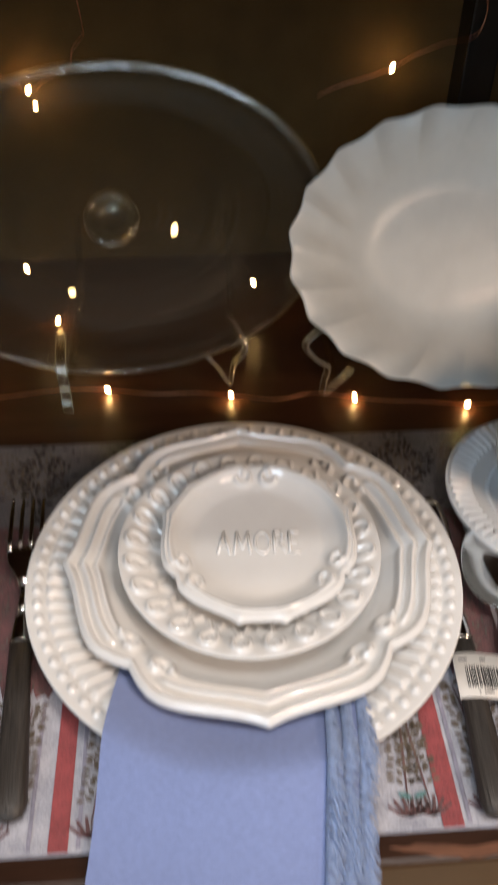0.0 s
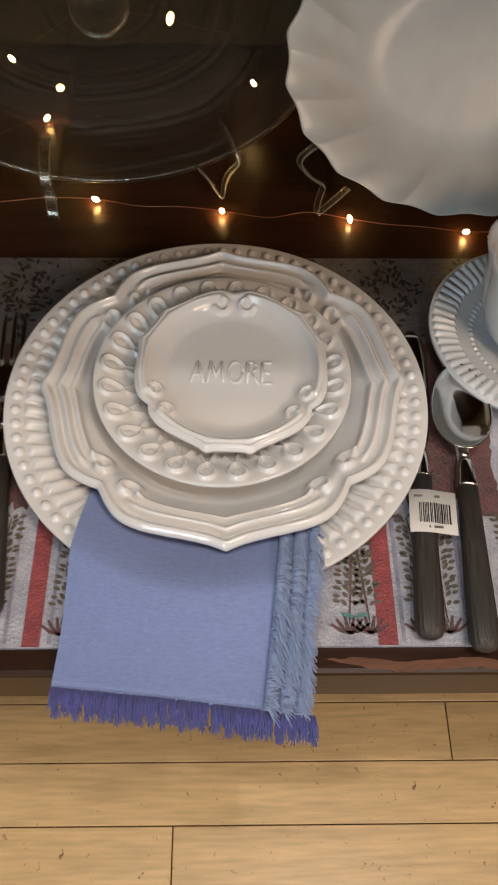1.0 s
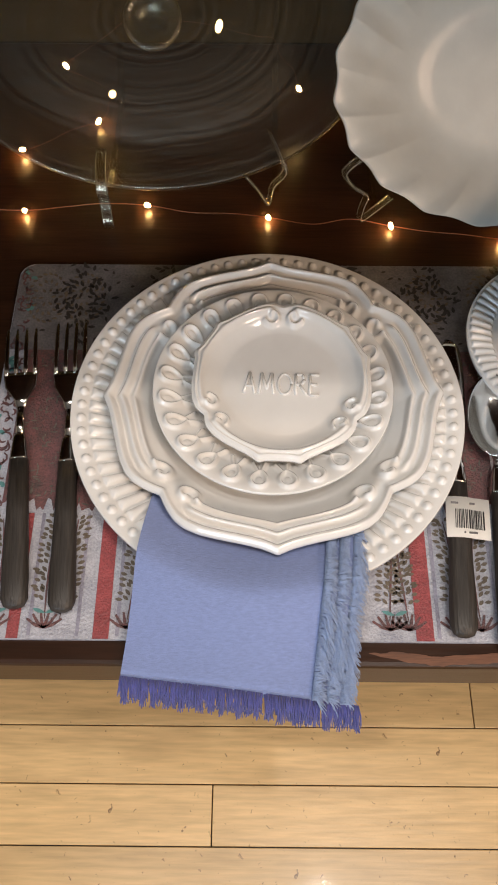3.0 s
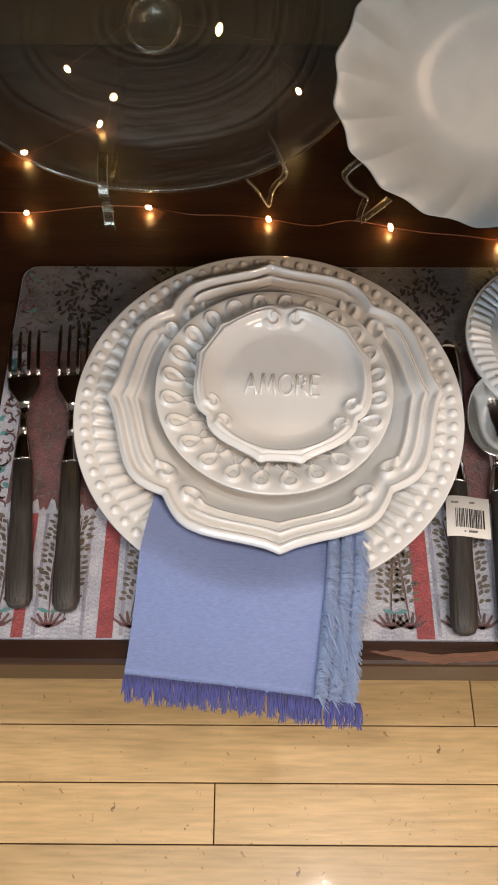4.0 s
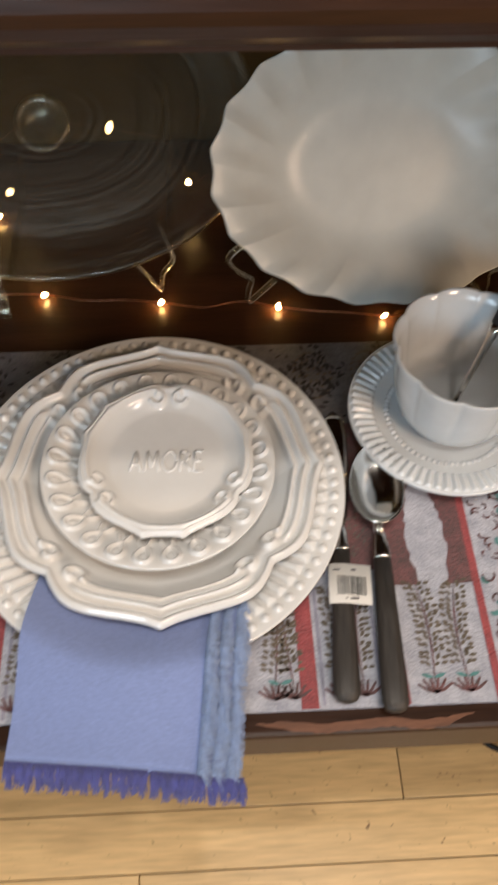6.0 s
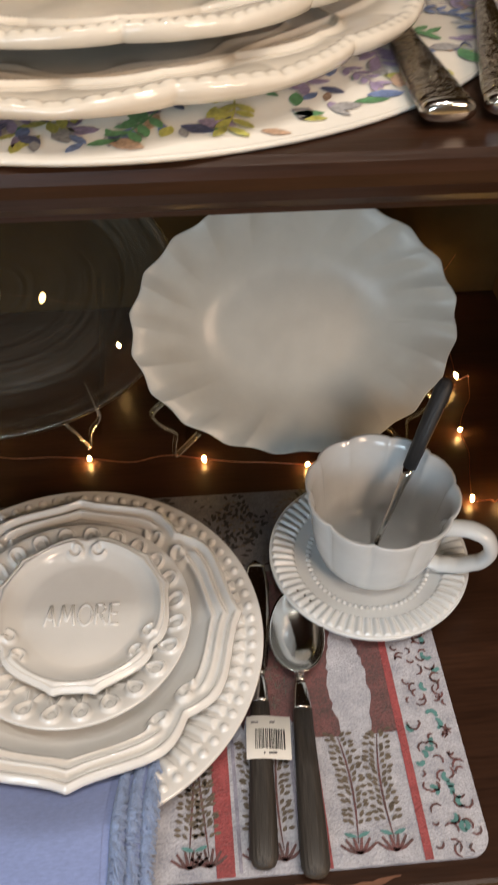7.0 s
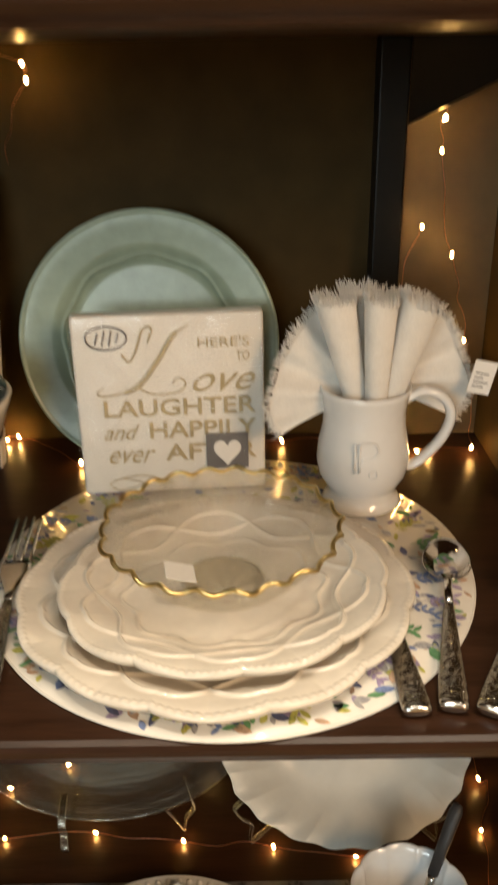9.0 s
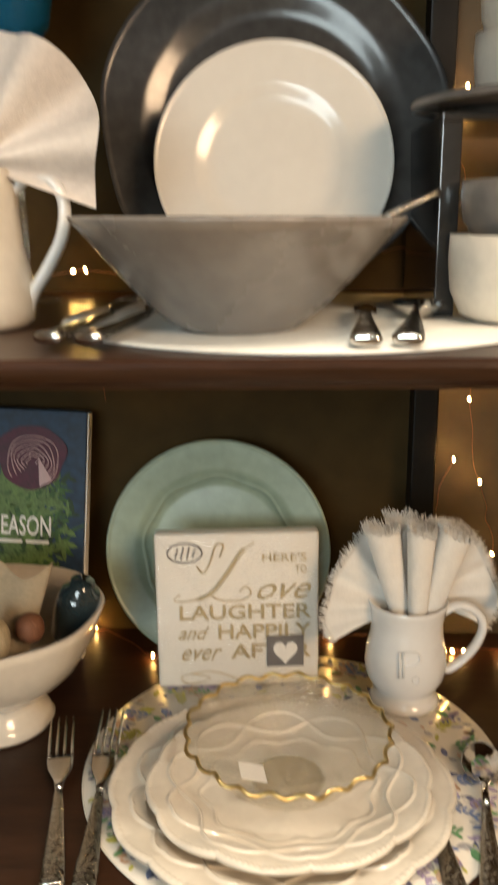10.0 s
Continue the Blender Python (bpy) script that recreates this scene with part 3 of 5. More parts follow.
def spoon_bowl(root, y0, y1, w, mat_, z0=0.006):
    u = np.linspace(0.02, 1, 14)
    th = np.linspace(0, 2 * np.pi, 40, endpoint=False)
    U, T = np.meshgrid(u, th, indexing="ij")
    L = (y1 - y0) / 2
    egg = 1 - 0.14 * np.sin(T)
    X, Y = w / 2 * U * np.cos(T) * egg, (y0 + y1) / 2 + L * U * np.sin(T)
    Z = z0 - 0.0085 + 0.0110 * U ** 2 + 0.0005 * U ** 8
    X2, Y2, Z2 = (np.concatenate([a, b[::-1]]) for a, b in ((X, X), (Y, Y), (Z, Z - 0.0012)))
    grid_mesh("bowl", X2, Y2, Z2 , mat_, root, wrap=True, close=(0, 1))


def dinner_fork(a, b, z=0.0035):
    d = Vector(b) - Vector(a)
    root = empty("fork", Matrix.Translation((a[0], a[1], z)) @ pose(0, 0, 0, 0, 0, math.degrees(math.atan2(-d.x, d.y))),
                 "steel dinner fork with grained grey wood handle on the placemat", "fork", "flatware beside the plates")
    wood_handle(root)
    s = d.length / 0.205
    loft("neck", [(.116, .0032, .0028, .0085), (.126, .0026, .0022, .009), (.137, .0030, .0016, .0085)], STEEL, root)
    tines(root, .136, .205 * s, 0.0225, STEEL)
    return root


dinner_fork((-0.134, 0.236), (-0.155, 0.434))
dinner_fork((-0.106, 0.234), (-0.121, 0.440))


def table_knife(a, b, z=0.0035):
    d = Vector(b) - Vector(a)
    root = empty("knife", Matrix.Translation((a[0], a[1], z)) @ pose(0, 0, 0, 0, 0, math.degrees(math.atan2(-d.x, d.y))),
                 "steel table knife with grey wood handle and paper price tag", "knife", "flatware beside the plates")
    wood_handle(root)
    L = d.length
    loft("blade", [(.116, .0035, .002, .008), (.125, .006, .0013, .006), (.15, .0085, .0009, .004), (L - .02, .009, .0008, .003), (L - .006, .0065, .0007, .003), (L, .002, .0005, .003)], STEEL, root)
    # paper tag wrapped round the collar
    n = 30
    xs = np.concatenate([np.linspace(-.0088, .0085, 14), np.linspace(.0100, .0182, 8)])
    prof = [(x, .0135 - 18 * x * x if x < .0085 else .0122 - (x - .0085) * .15) for x in xs]
    X = np.array([p[0] for p in prof])[None].repeat(2, 0)
    Zs = np.array([p[1] for p in prof])[None].repeat(2, 0)
    Y = np.array([[.0595] * len(prof), [.0865] * len(prof)])
    tag = grid_mesh("price_tag", np.concatenate([X, X[::-1]]), np.concatenate([Y, Y[::-1]]), np.concatenate([Zs, Zs[::-1] - .0004]), PAPER, root, "white paper price tag with a barcode")
    rnd = random.Random(4)
    x = -.0035
    while x < .0145:
        w = rnd.choice((.0004, .0006, .0009))
        zt = (.0135 - 18 * x * x if x < .0085 else .0122 - (x - .0085) * .15) + .0003
        part("barcode_line", boxed(x, .0655, zt - .0002, x + w, .0780, zt + .0001), INKBLACK, tag, smooth=False)
        x += w + rnd.choice((.0004, .0005, .0008))
    for bx, by, bw in ((-.006, .0815, .0045), (.0055, .0815, .003), (.0015, .0622, .001), (.0045, .0622, .005)):
        part("print_bar", boxed(bx, by, .0132, bx + bw, by + .0011, .0139), INKGREY, tag, smooth=False)
    return root


table_knife((0.128, 0.221), (0.1425, 0.433))


def table_spoon(a, b, z=0.0035, L=0.19):
    d = Vector(b) - Vector(a)
    root = empty("spoon", Matrix.Translation((a[0], a[1], z)) @ pose(0, 0, 0, 0, 0, math.degrees(math.atan2(-d.x, d.y))),
                 "polished steel table spoon with grained grey wood handle", "spoon", "flatware beside the plates")
    wood_handle(root)
    L = d.length
    loft("neck", [(.116, .0032, .0028, .0085), (.1205, .0028, .0024, .0088), (.125, .0034, .0016, .0085), (.130, .0045, .0011, .0072)], STEEL, root)
    spoon_bowl(root, .121, L, .037, STEEL, .0115)
    return root


table_spoon((0.156, 0.214), (0.1652, 0.398))


# ---- placemat ----
def rounded_slab(name, x0, y0, x1, y1, z0, z1, rad, mat_, parent=None):
    bm = bmesh.new()
    pts = []
    for cx, cy, a0 in ((x1 - rad, y1 - rad, 0), (x0 + rad, y1 - rad, 90), (x0 + rad, y0 + rad, 180), (x1 - rad, y0 + rad, 270)):
        pts += [(cx + rad * math.cos(radians(a0 + k * 15)), cy + rad * math.sin(radians(a0 + k * 15))) for k in range(7)]
    f = bm.faces.new([bm.verts.new((x, y, z1)) for x, y in pts])
    r = bmesh.ops.extrude_face_region(bm, geom=[f])
    bmesh.ops.translate(bm, vec=(0, 0, z0 - z1), verts=[v for v in r["geom"] if isinstance(v, bmesh.types.BMVert)])
    bmesh.ops.recalc_face_normals(bm, faces=bm.faces[:])
    return part(name, bm, mat_, parent, smooth=False)


MAT_GROUND = material("printed pale placemat", (0.51, 0.52, 0.58), 0.45, scale=110, bump=0.5, bump_scale=700, coat=0.1, dark=(0.24, 0.25, 0.31))
tagged(rounded_slab("placemat", -0.168, 0.220, 0.258, 0.503, 0.0005, 0.003, 0.012, MAT_GROUND), "placemat printed with red stripes vines and paisley", "placemat")


# ---- printed pattern of the lower placemat ----
PRINT_RED = material("red print", (0.38, 0.075, 0.08), 0.5, scale=120, bump=0.5, bump_scale=700, dark=(0.16, 0.035, 0.04))
PRINT_WINE = material("wine red print", (0.19, 0.075, 0.078), 0.5, scale=105, bump=0.5, bump_scale=700, dark=(0.04, 0.038, 0.038))
PRINT_BROWN = material("brown print", (0.17, 0.135, 0.10), 0.5, vary=0.35, scale=120)
PRINT_TEAL = material("teal print", (0.10, 0.27, 0.27), 0.5, vary=0.2, scale=80)
PRINT_LILAC = material("lilac grey print", (0.34, 0.33, 0.42), 0.5, vary=0.3, scale=120)
PRINT_OLIVE = material("olive print", (0.15, 0.14, 0.12), 0.5, vary=0.35, scale=120)
PRINT_DARK = material("charcoal print", (0.035, 0.033, 0.034), 0.5, vary=0.3, scale=80)
PRINT_SHADED = material("slate print darkened for shade", (0.17, 0.165, 0.18), 0.5, scale=95, bump=0.5, bump_scale=700, dark=(0.07, 0.07, 0.075))
placemat = bpy.data.objects["placemat"]
MZ = 0.00335


def ribbon(bm, pts, w, z):
    """A flat printed stroke along points, w wide, pointed at its ends."""
    pts = [Vector((p[0], p[1], 0)) for p in pts]
    L, R = [], []
    for k, p in enumerate(pts):
        d = (pts[min(k + 1, len(pts) - 1)] - pts[max(k - 1, 0)]).normalized()
        s = Vector((d.y, -d.x, 0)) * w / 2 * (0.35 + 0.65 * math.sin(math.pi * (k + 0.5) / len(pts)))
        L.append(bm.verts.new((p.x - s.x, p.y - s.y, z)))
        R.append(bm.verts.new((p.x + s.x, p.y + s.y, z)))
    for k in range(len(pts) - 1):
        bm.faces.new((L[k], R[k], R[k + 1], L[k + 1]))


def leaf(bm, x, y, ang, ln, w, z):
    c, s = math.cos(ang), math.sin(ang)
    pts = [(0, 0), (.25, .36), (.55, .5), (.85, .28), (1, 0), (.85, -.28), (.55, -.5), (.25, -.36)]
    bm.faces.new([bm.verts.new((x + a * ln * c - b * w * s, y + a * ln * s + b * w * c, z)) for a, b in pts])


def patch(bm, cx, cy, rx, ry, z, rnd, n=40, rough=0.12):
    bm.faces.new([bm.verts.new((cx + rx * math.cos(a) * q, cy + ry * math.sin(a) * q, z))
                  for a, q in ((2 * math.pi * k / n, 1 + rnd.uniform(-rough, rough)) for k in range(n))])


def rect(bm, x0, y0, x1, y1, z):
    bm.faces.new([bm.verts.new(p) for p in ((x0, y0, z), (x1, y0, z), (x1, y1, z), (x0, y1, z))])


rnd = random.Random(11)
bm = bmesh.new()
for x0, x1, y0, y1 in ((-0.1535, -0.020, 0.305, 0.43), (0.05, 0.160, 0.305, 0.43)):
    n = 60
    pts = [(x0 + (x1 - x0) * k / n, y0 + rnd.uniform(-.004, .008)) for k in range(n + 1)]
    pts += [(x1 - (x1 - x0) * k / n, y1 + rnd.uniform(-.004, .004)) for k in range(n + 1)]
    bm.faces.new([bm.verts.new((x, y, MZ)) for x, y in pts])
for side in (-1, 1):
    n, cx = 34, 0.1935
    pts = []
    for k in range(n + 1):
        f = k / n
        inner = 0.006 + 0.007 * abs(math.sin(f * 5.5)) + rnd.uniform(-.0012, .0012) + 0.010 * max(0, 0.25 - f)
        pts.append((cx + side * inner, 0.297 + 0.125 * f + rnd.uniform(-.0008, .0008)))
    pts += [(cx + side * 0.0285, 0.297 + 0.125 * (1 - k / n)) for k in range(n + 1)]
    bm.faces.new([bm.verts.new((x, y, MZ)) for x, y in (pts if side > 0 else pts[::-1])])
tagged(part("print_field", bm, PRINT_WINE, placemat, "wine red printed fields", smooth=False), kind="stuff")
for x, y0, y1, w in ((-0.083, 0.2203, 0.44, 0.0095), (0.107, 0.2203, 0.44, 0.0105), (-0.135, 0.2203, 0.30, 0.007), (0.1635, 0.2203, 0.30, 0.007), (0.2215, 0.2203, 0.46, 0.005)):
    bm = bmesh.new()
    rect(bm, x - w / 2, y0, x + w / 2, y1, MZ + 0.0003)
    part("print_stripe", bm, PRINT_RED, placemat, "red printed stripe", smooth=False)
# back band of the print; shade from the shelf above is in its grey
bm = bmesh.new()
bm.faces.new([bm.verts.new((x, y, MZ + .0002)) for x, y in ((-.1675, .425), (.2575, .425), (.2575, .492), (.254, .499), (.247, .5025), (-.157, .5025), (-.164, .499), (-.1675, .492))])
tagged(part("print_ground", bm, PRINT_SHADED, placemat, "slate grey printed band darkened for shelf shade", smooth=False), kind="stuff")
bm = bmesh.new()
for x in (-0.0735, -0.0970, 0.1155, 0.1505, -0.1255):
    rect(bm, x - .0010, 0.222, x + .0010, 0.30, MZ + 0.0003)
tagged(part("print_line", bm, PRINT_LILAC, placemat, "thin lilac grey printed lines", smooth=False), kind="stuff")


def vine(bm, bs, x, y0, y1, lean, side=1):
    n = 17
    pts = []
    for k in range(n + 1):
        f = k / n
        pts.append((x + lean * math.sin(f * 2.4) + side * 0.004 * f * f, y0 + (y1 - y0) * f))
    ribbon(bs, pts, 0.0013, MZ + 0.0004)
    for k, (px, py) in enumerate(pts[3:]):
        for s in (-1, 1):
            for q in range(2):
                leaf(bm, px + s * (0.0014 + 0.0032 * q) + rnd.uniform(-.0007, .0007), py + 0.001 * q + rnd.uniform(-.0012, .0012), (math.pi / 2 - s * (0.75 + 0.5 * q)) + rnd.uniform(-.2, .2), rnd.uniform(.0036, .0054), .0023, MZ + 0.0005)


bm, bs = bmesh.new(), bmesh.new()
for x, lean, side in ((-0.148, .002, -1), (-0.117, -.002, 1), (-0.108, .001, 1), (-0.068, .003, 1), (0.087, .002, 1), (0.098, -.002, -1), (0.127, .002, -1), (0.1405, -.002, 1), (0.183, .003, -1), (0.204, -.003, 1)):
    vine(bm, bs, x, 0.232, 0.296, lean, side)
for x in (-0.118, -0.145, 0.02, 0.131, 0.175):
    for rx, ry, n in ((.013, .021, 22), (.0075, .013, 14), (.0025, .005, 6)):
        for k in range(n):
            a = 2 * math.pi * k / n
            leaf(bm, x + rx * math.cos(a), .471 + ry * math.sin(a), a + (1.2 if rx > .01 else 0.3), .0042, .0022, MZ + 0.0006)
tagged(part("leaf_print", bm, PRINT_BROWN, placemat, "brown printed vine leaves", smooth=False), kind="stuff")
# damask medallions on the grey band, with sprays between them
bm = bmesh.new()
for x in (-0.118, -0.060, 0.075, 0.131, 0.188, 0.236):
    for rx, ry, n in ((.016, .024, 30), (.011, .017, 24), (.006, .010, 14)):
        for k in range(n):
            a = 2 * math.pi * k / n + rnd.uniform(-.05, .05)
            q = 1 + .22 * math.cos(4 * a)
            leaf(bm, x + rx * q * math.cos(a), .470 + ry * q * math.sin(a), a + rnd.choice((1.3, -1.3, .2)), .0058, .0026, MZ + 0.0006 + .00002 * (k % 5))
    for k in range(26):
        leaf(bm, x + rnd.uniform(-.026, .026), rnd.uniform(.428, .500), rnd.uniform(0, 6.28), rnd.uniform(.003, .006), .002, MZ + 0.0008 + .00002 * (k % 7))
tagged(part("damask_print", bm, PRINT_DARK, placemat, "charcoal damask medallions printed on the grey band", smooth=False), kind="stuff")
bm = bmesh.new()
# flecks of olive and grey in the wine fields
for k in range(900):
    x, y = rnd.uniform(-.152, .158), rnd.uniform(.303, .425)
    if not -.02 < x < .05:
        leaf(bm, x, y, rnd.choice((0, 1.57)) + rnd.uniform(-.3, .3), rnd.uniform(.002, .006), .0012, MZ + .0004 + .00002 * (k % 9))
tagged(part("fleck_print", bm, PRINT_OLIVE, placemat, "olive grey flecks woven through the wine red fields", smooth=False), kind="stuff")
for x in (-0.148, -0.117, 0.087, 0.098, 0.127, 0.1405, 0.183, 0.204, -0.068, 0.04, 0.0):
    for k in range(6):
        ang = math.pi / 2 + (k - 2.5) * 0.42
        ribbon(bs, [(x, 0.2225 + .004), (x + .006 * math.cos(ang), 0.2265 + .006 * math.sin(ang) * .6), (x + .012 * math.cos(ang), 0.2275 + .009 * math.sin(ang))], .0019, MZ + 0.0007)
tagged(part("stem_print", bs, PRINT_WINE, placemat, "red printed stems", smooth=False), kind="stuff")
bm, bt = bmesh.new(), bmesh.new()
for x0, x1 in ((0.226, 0.2555), (-0.166, -0.1535)):
    for k in range(190):
        x, y, a = rnd.uniform(x0, x1), rnd.uniform(.223, .499), rnd.uniform(0, 6.3)
        r = rnd.uniform(.0018, .0042)
        pts = [(x + r * math.cos(a + q * .7), y + r * math.sin(a + q * .7)) for q in range(5)]
        if all(x0 < p[0] < x1 for p in pts):
            ribbon(bm if k % 6 else bt, pts, .0015 if k % 6 else .003, MZ + 0.0004)
for x in (-0.148, -0.117, 0.09, 0.13, 0.183, 0.204):
    for s in (-1, 1):
        leaf(bt, x, .2355, math.pi / 2 - s * 1.25, .008, .0025, MZ + 0.0008)
tagged(part("scroll_print", bm, PRINT_WINE, placemat, "red printed scrolls along the border", smooth=False), kind="stuff")
tagged(part("leaf_print", bt, PRINT_TEAL, placemat, "teal printed leaves", smooth=False), kind="stuff")


def foot_ring(root, r, aspect, mat_):
    pts = [(r * math.cos(a), r * aspect * math.sin(a), .0004) for a in np.linspace(0, 2 * math.pi, 60)]
    part("foot_ring", tube(bmesh.new(), pts, .0012, 8), mat_, root)


# ---- oval platters on stands, lower shelf ----
def lean_pose(x, y, z, back, roll=0.0):
    """A plate stood on edge: its face towards the front, leaning back by so many degrees."""
    return pose(x, y, z, 90 - back, 0, 0) @ pose(0, 0, 0, 0, 0, roll)


def white_platter():
    root = empty("oval_platter", lean_pose(0.186, 0.5995, 0.0915, 38), "pearl white oval platter with fluted scalloped rim on a stand", "platter")

    def outline(t):
        return 1 - 0.026 * np.abs(np.cos(t * 10)) ** 1.5 - 0.005 * np.sin(3 * t + 1)

    def h(u):
        return 0.004 + 0.027 * smoothstep(0.44, 1.05, u)

    def relief(u, t, x, y):
        k = 10 * (t + 0.30 * (u - .8)) / np.pi
        f = k % 1 - .5
        return ((0.0021 + .0009 * np.sin(k * 2.3)) * (4 * f * f) ** .9 + .0010 * np.sin(k * np.pi / 2.5) + .0005 * np.sin(k * 7.1 + 9 * u)) * smoothstep(.55, .95, u)

    foot_ring(root, .066, .785, GREYWHITE)
    dish("body", 0.1275, h, GREYWHITE, root, nr=50, nt=528, outline=outline, relief=relief, thick=0.005, aspect=0.785)


white_platter()


def glass_platter():
    root = empty("glass_platter", lean_pose(-0.070, 0.652, 0.099, 44), "large oval clear glass platter with swirled ripples on a stand", "platter")

    def h(u):
        return 0.004 + 0.004 * smoothstep(0.7, 1, u)

    def relief(u, t, x, y):
        return 0.00005 * np.sin(u * 55 + 2 * np.sin(t)) * smoothstep(.1, .3, u) + 0.002 * bump_line(u - .985, .02)

    body = dish("body", 0.168, h, SMOKEGLASS, root, nr=60, nt=240, relief=relief, thick=0.004, aspect=0.71)
    body.visible_shadow = False
    knob = revolve("foot", [(0.0001, .0045), (.0150, .0045), (.0165, .0046), (.0175, .0050), (.0190, .0050), (.0205, .0045), (.0212, .0036), (.0214, .0030), (.0001, .0030)], SMOKEGLASS, root, "round glass boss in the middle")
    knob.visible_shadow = False


glass_platter()


def plate_stand(x0, x1, y, hooks):
    """Two struts behind and two bent hooks in front; a hook is a ribbon along points, its width given as a vector."""
    root = empty("plate_stand", pose(0, 0, 0), "clear acrylic plate stand with curved hooks on the shelf", "plate stand", "plate stands")

    def ribbon_body(name, path, width, half):
        A = np.array([list(p) for p in path])
        wv = np.array(width)
        d = np.gradient(A, axis=0)
        d /= np.linalg.norm(d, axis=1)[:, None]
        nrm = np.cross(d, wv / np.linalg.norm(wv)) * half
        ring = np.stack([A - wv + nrm, A + wv + nrm, A + wv - nrm, A - wv - nrm], 1)
        ring[..., 2] = np.maximum(ring[..., 2], .0004)
        ob = grid_mesh(name, ring[..., 0], ring[..., 1], ring[..., 2], ACRYLIC if name == "hook" else CLEARROD, root, wrap=True, close=(0, 1))
        ob.data.polygons.foreach_set("use_smooth", [False] * len(ob.data.polygons))
        return ob, A, wv

    for x in (x0, x1):
        ribbon_body("strut", curve([(x, y - .004, .0042), (x, y + .06, .0042), (x, y + .10, .0046), (x, y + .125, .03), (x, y + .150, .06)], 6), (.0025, 0, 0), .0011)
    for pts, width in hooks:
        hook, A, wv = ribbon_body("hook", curve(pts, 6), width, .0013)
        # thin beads on both edges, their pale colour standing for caught light
        for side in (-1, 1):
            part("edge", tube(bmesh.new(), [tuple(p) for p in A + wv * side], .00048, 6), ACRYLIC_GLEAM, hook, "edge bead coloured pale for caught light")
    return root


white_hook = [(.096, .566, .055), (.090, .557, .062), (.080, .552, .060), (.0705, .549, .050), (.078, .548, .038), (.088, .548, .030), (.0865, .548, .017), (.0865, .549, .0035), (.095, .549, .012), (.107, .550, .026)]
plate_stand(.098, .268, .560, ((white_hook, (.0014, -.0032, .0014)), ([(.366 - x, y, z) for x, y, z in white_hook], (-.0014, -.0032, .0014))))
plate_stand(-.108, .022, .582, (([(.016, .590, .052), (.024, .568, .049), (.0275, .561, .039), (.019, .563, .024), (.0155, .565, .0040), (.007, .565, .019), (-.002, .566, .031)], (.0012, -.0034, .0014)),
                               ([(-.108, .572, .050), (-.107, .552, .048), (-.1065, .541, .037), (-.107, .546, .022), (-.1055, .537, .012), (-.106, .540, .0025)], (.0036, -.0004, 0))))


# ---- cup and saucer ----
def saucer():
    root = empty("saucer", pose(0.2235, 0.4250, 0.0035), "white ceramic saucer with ribbed rim under the cup", "saucer")
    n = 66

    def h(u):
        return 0.004 + 0.011 * smoothstep(0.35, 1, u)

    def relief(u, t, x, y):
        k = (t * n / (2 * np.pi)) % 1 - 0.5
        rib = np.clip(1 - (k / .36) ** 2, 0, 1) ** .5 * smoothstep(.74, .77, u) * (1 - smoothstep(.955, .98, u)) * .0022
        bead = np.clip(1 - (k / .36) ** 2 - ((u - .60) / .026) ** 2, 0, 1) ** .5 * .0016
        return rib + bead

    foot_ring(root, .036, 1.0, BLUEWHITE)
    dish("body", 0.0715, h, BLUEWHITE, root, nr=60, nt=660, relief=relief, thick=0.004)


saucer()


def coffee_cup():
    root = empty("coffee_cup", pose(0.2275, 0.4300, 0.0085), "white fluted ceramic cup with scalloped lip and curled handle", "cup")
    prof = [(.0001, .001), (.024, .001), (.031, .0), (.0345, .004), (.0405, .014), (.0445, .028), (.0470, .046), (.0490, .063), (.0515, .0715), (.0515, .0732), (.0495, .0728), (.0462, .062), (.0440, .046), (.041, .028), (.036, .013), (.027, .006), (.0001, .0055)]

    def shape(t, k):
        z = prof[k][1]
        f = min(1, max(0, (z - .004) / .05))
        return 1 + f * (0.050 * abs(math.sin(t * 5)) ** .6 - 0.028)

    revolve("body", prof, BLUEWHITE, root, n=160, shape=shape)
    p = curve([(.043, 0, .050), (.054, 0, .055), (.063, 0, .0565), (.073, 0, .053), (.0780, 0, .041), (.0745, 0, .029), (.068, 0, .023), (.061, 0, .017), (.053, 0, .0145), (.046, 0, .012), (.036, 0, .014)], 6)
    hd = part("handle", tube(bmesh.new(), p, [.0050] * len(p), 12, 1.35, (0, 1, 0)), BLUEWHITE, root)
    hd.matrix_local = pose(.001, 0, 0, 0, 0, -26)
    return root


coffee_cup()
demi = empty("teaspoon", pose(0.229, 0.430, 0.0165) @ pose(0, 0, 0, 57, 0, -42), "small steel spoon with grey wood handle standing in the cup", "spoon")
loft("stem", [(.0, .0020, .0013, 0), (.03, .0022, .0015, 0), (.052, .003, .0024, 0), (.060, .0042, .0036, 0), (.066, .0046, .004, 0)], STEEL, demi)
spoon_bowl(demi, -.030, .004, .022, STEEL, .001)
loft("handle", [(.0655, .0048, .0042, 0), (.10, .0058, .0048, 0), (.126, .0062, .005, 0), (.132, .0045, .0035, 0), (.134, .002, .0015, 0)], material("charcoal wood handle", (0.035, 0.034, 0.036), 0.5, vary=.3, scale=26, stretch=(5, .35, 5), bump=.3, bump_scale=120), demi, label="charcoal grey wood handle")

pot = empty("black_pot", pose(0.405, 0.43, 0.0005), "glossy black round pot beside the cup", "pot")
revolve("body", [(.0001, 0), (.035, 0), (.052, .02), (.060, .05), (.056, .08), (.045, .10), (.047, .108), (.043, .106), (.052, .08), (.055, .05), (.03, .008), (.0001, .008)], BLACKMETAL, pot)


# ---- middle shelf ----
S2 = 0.373
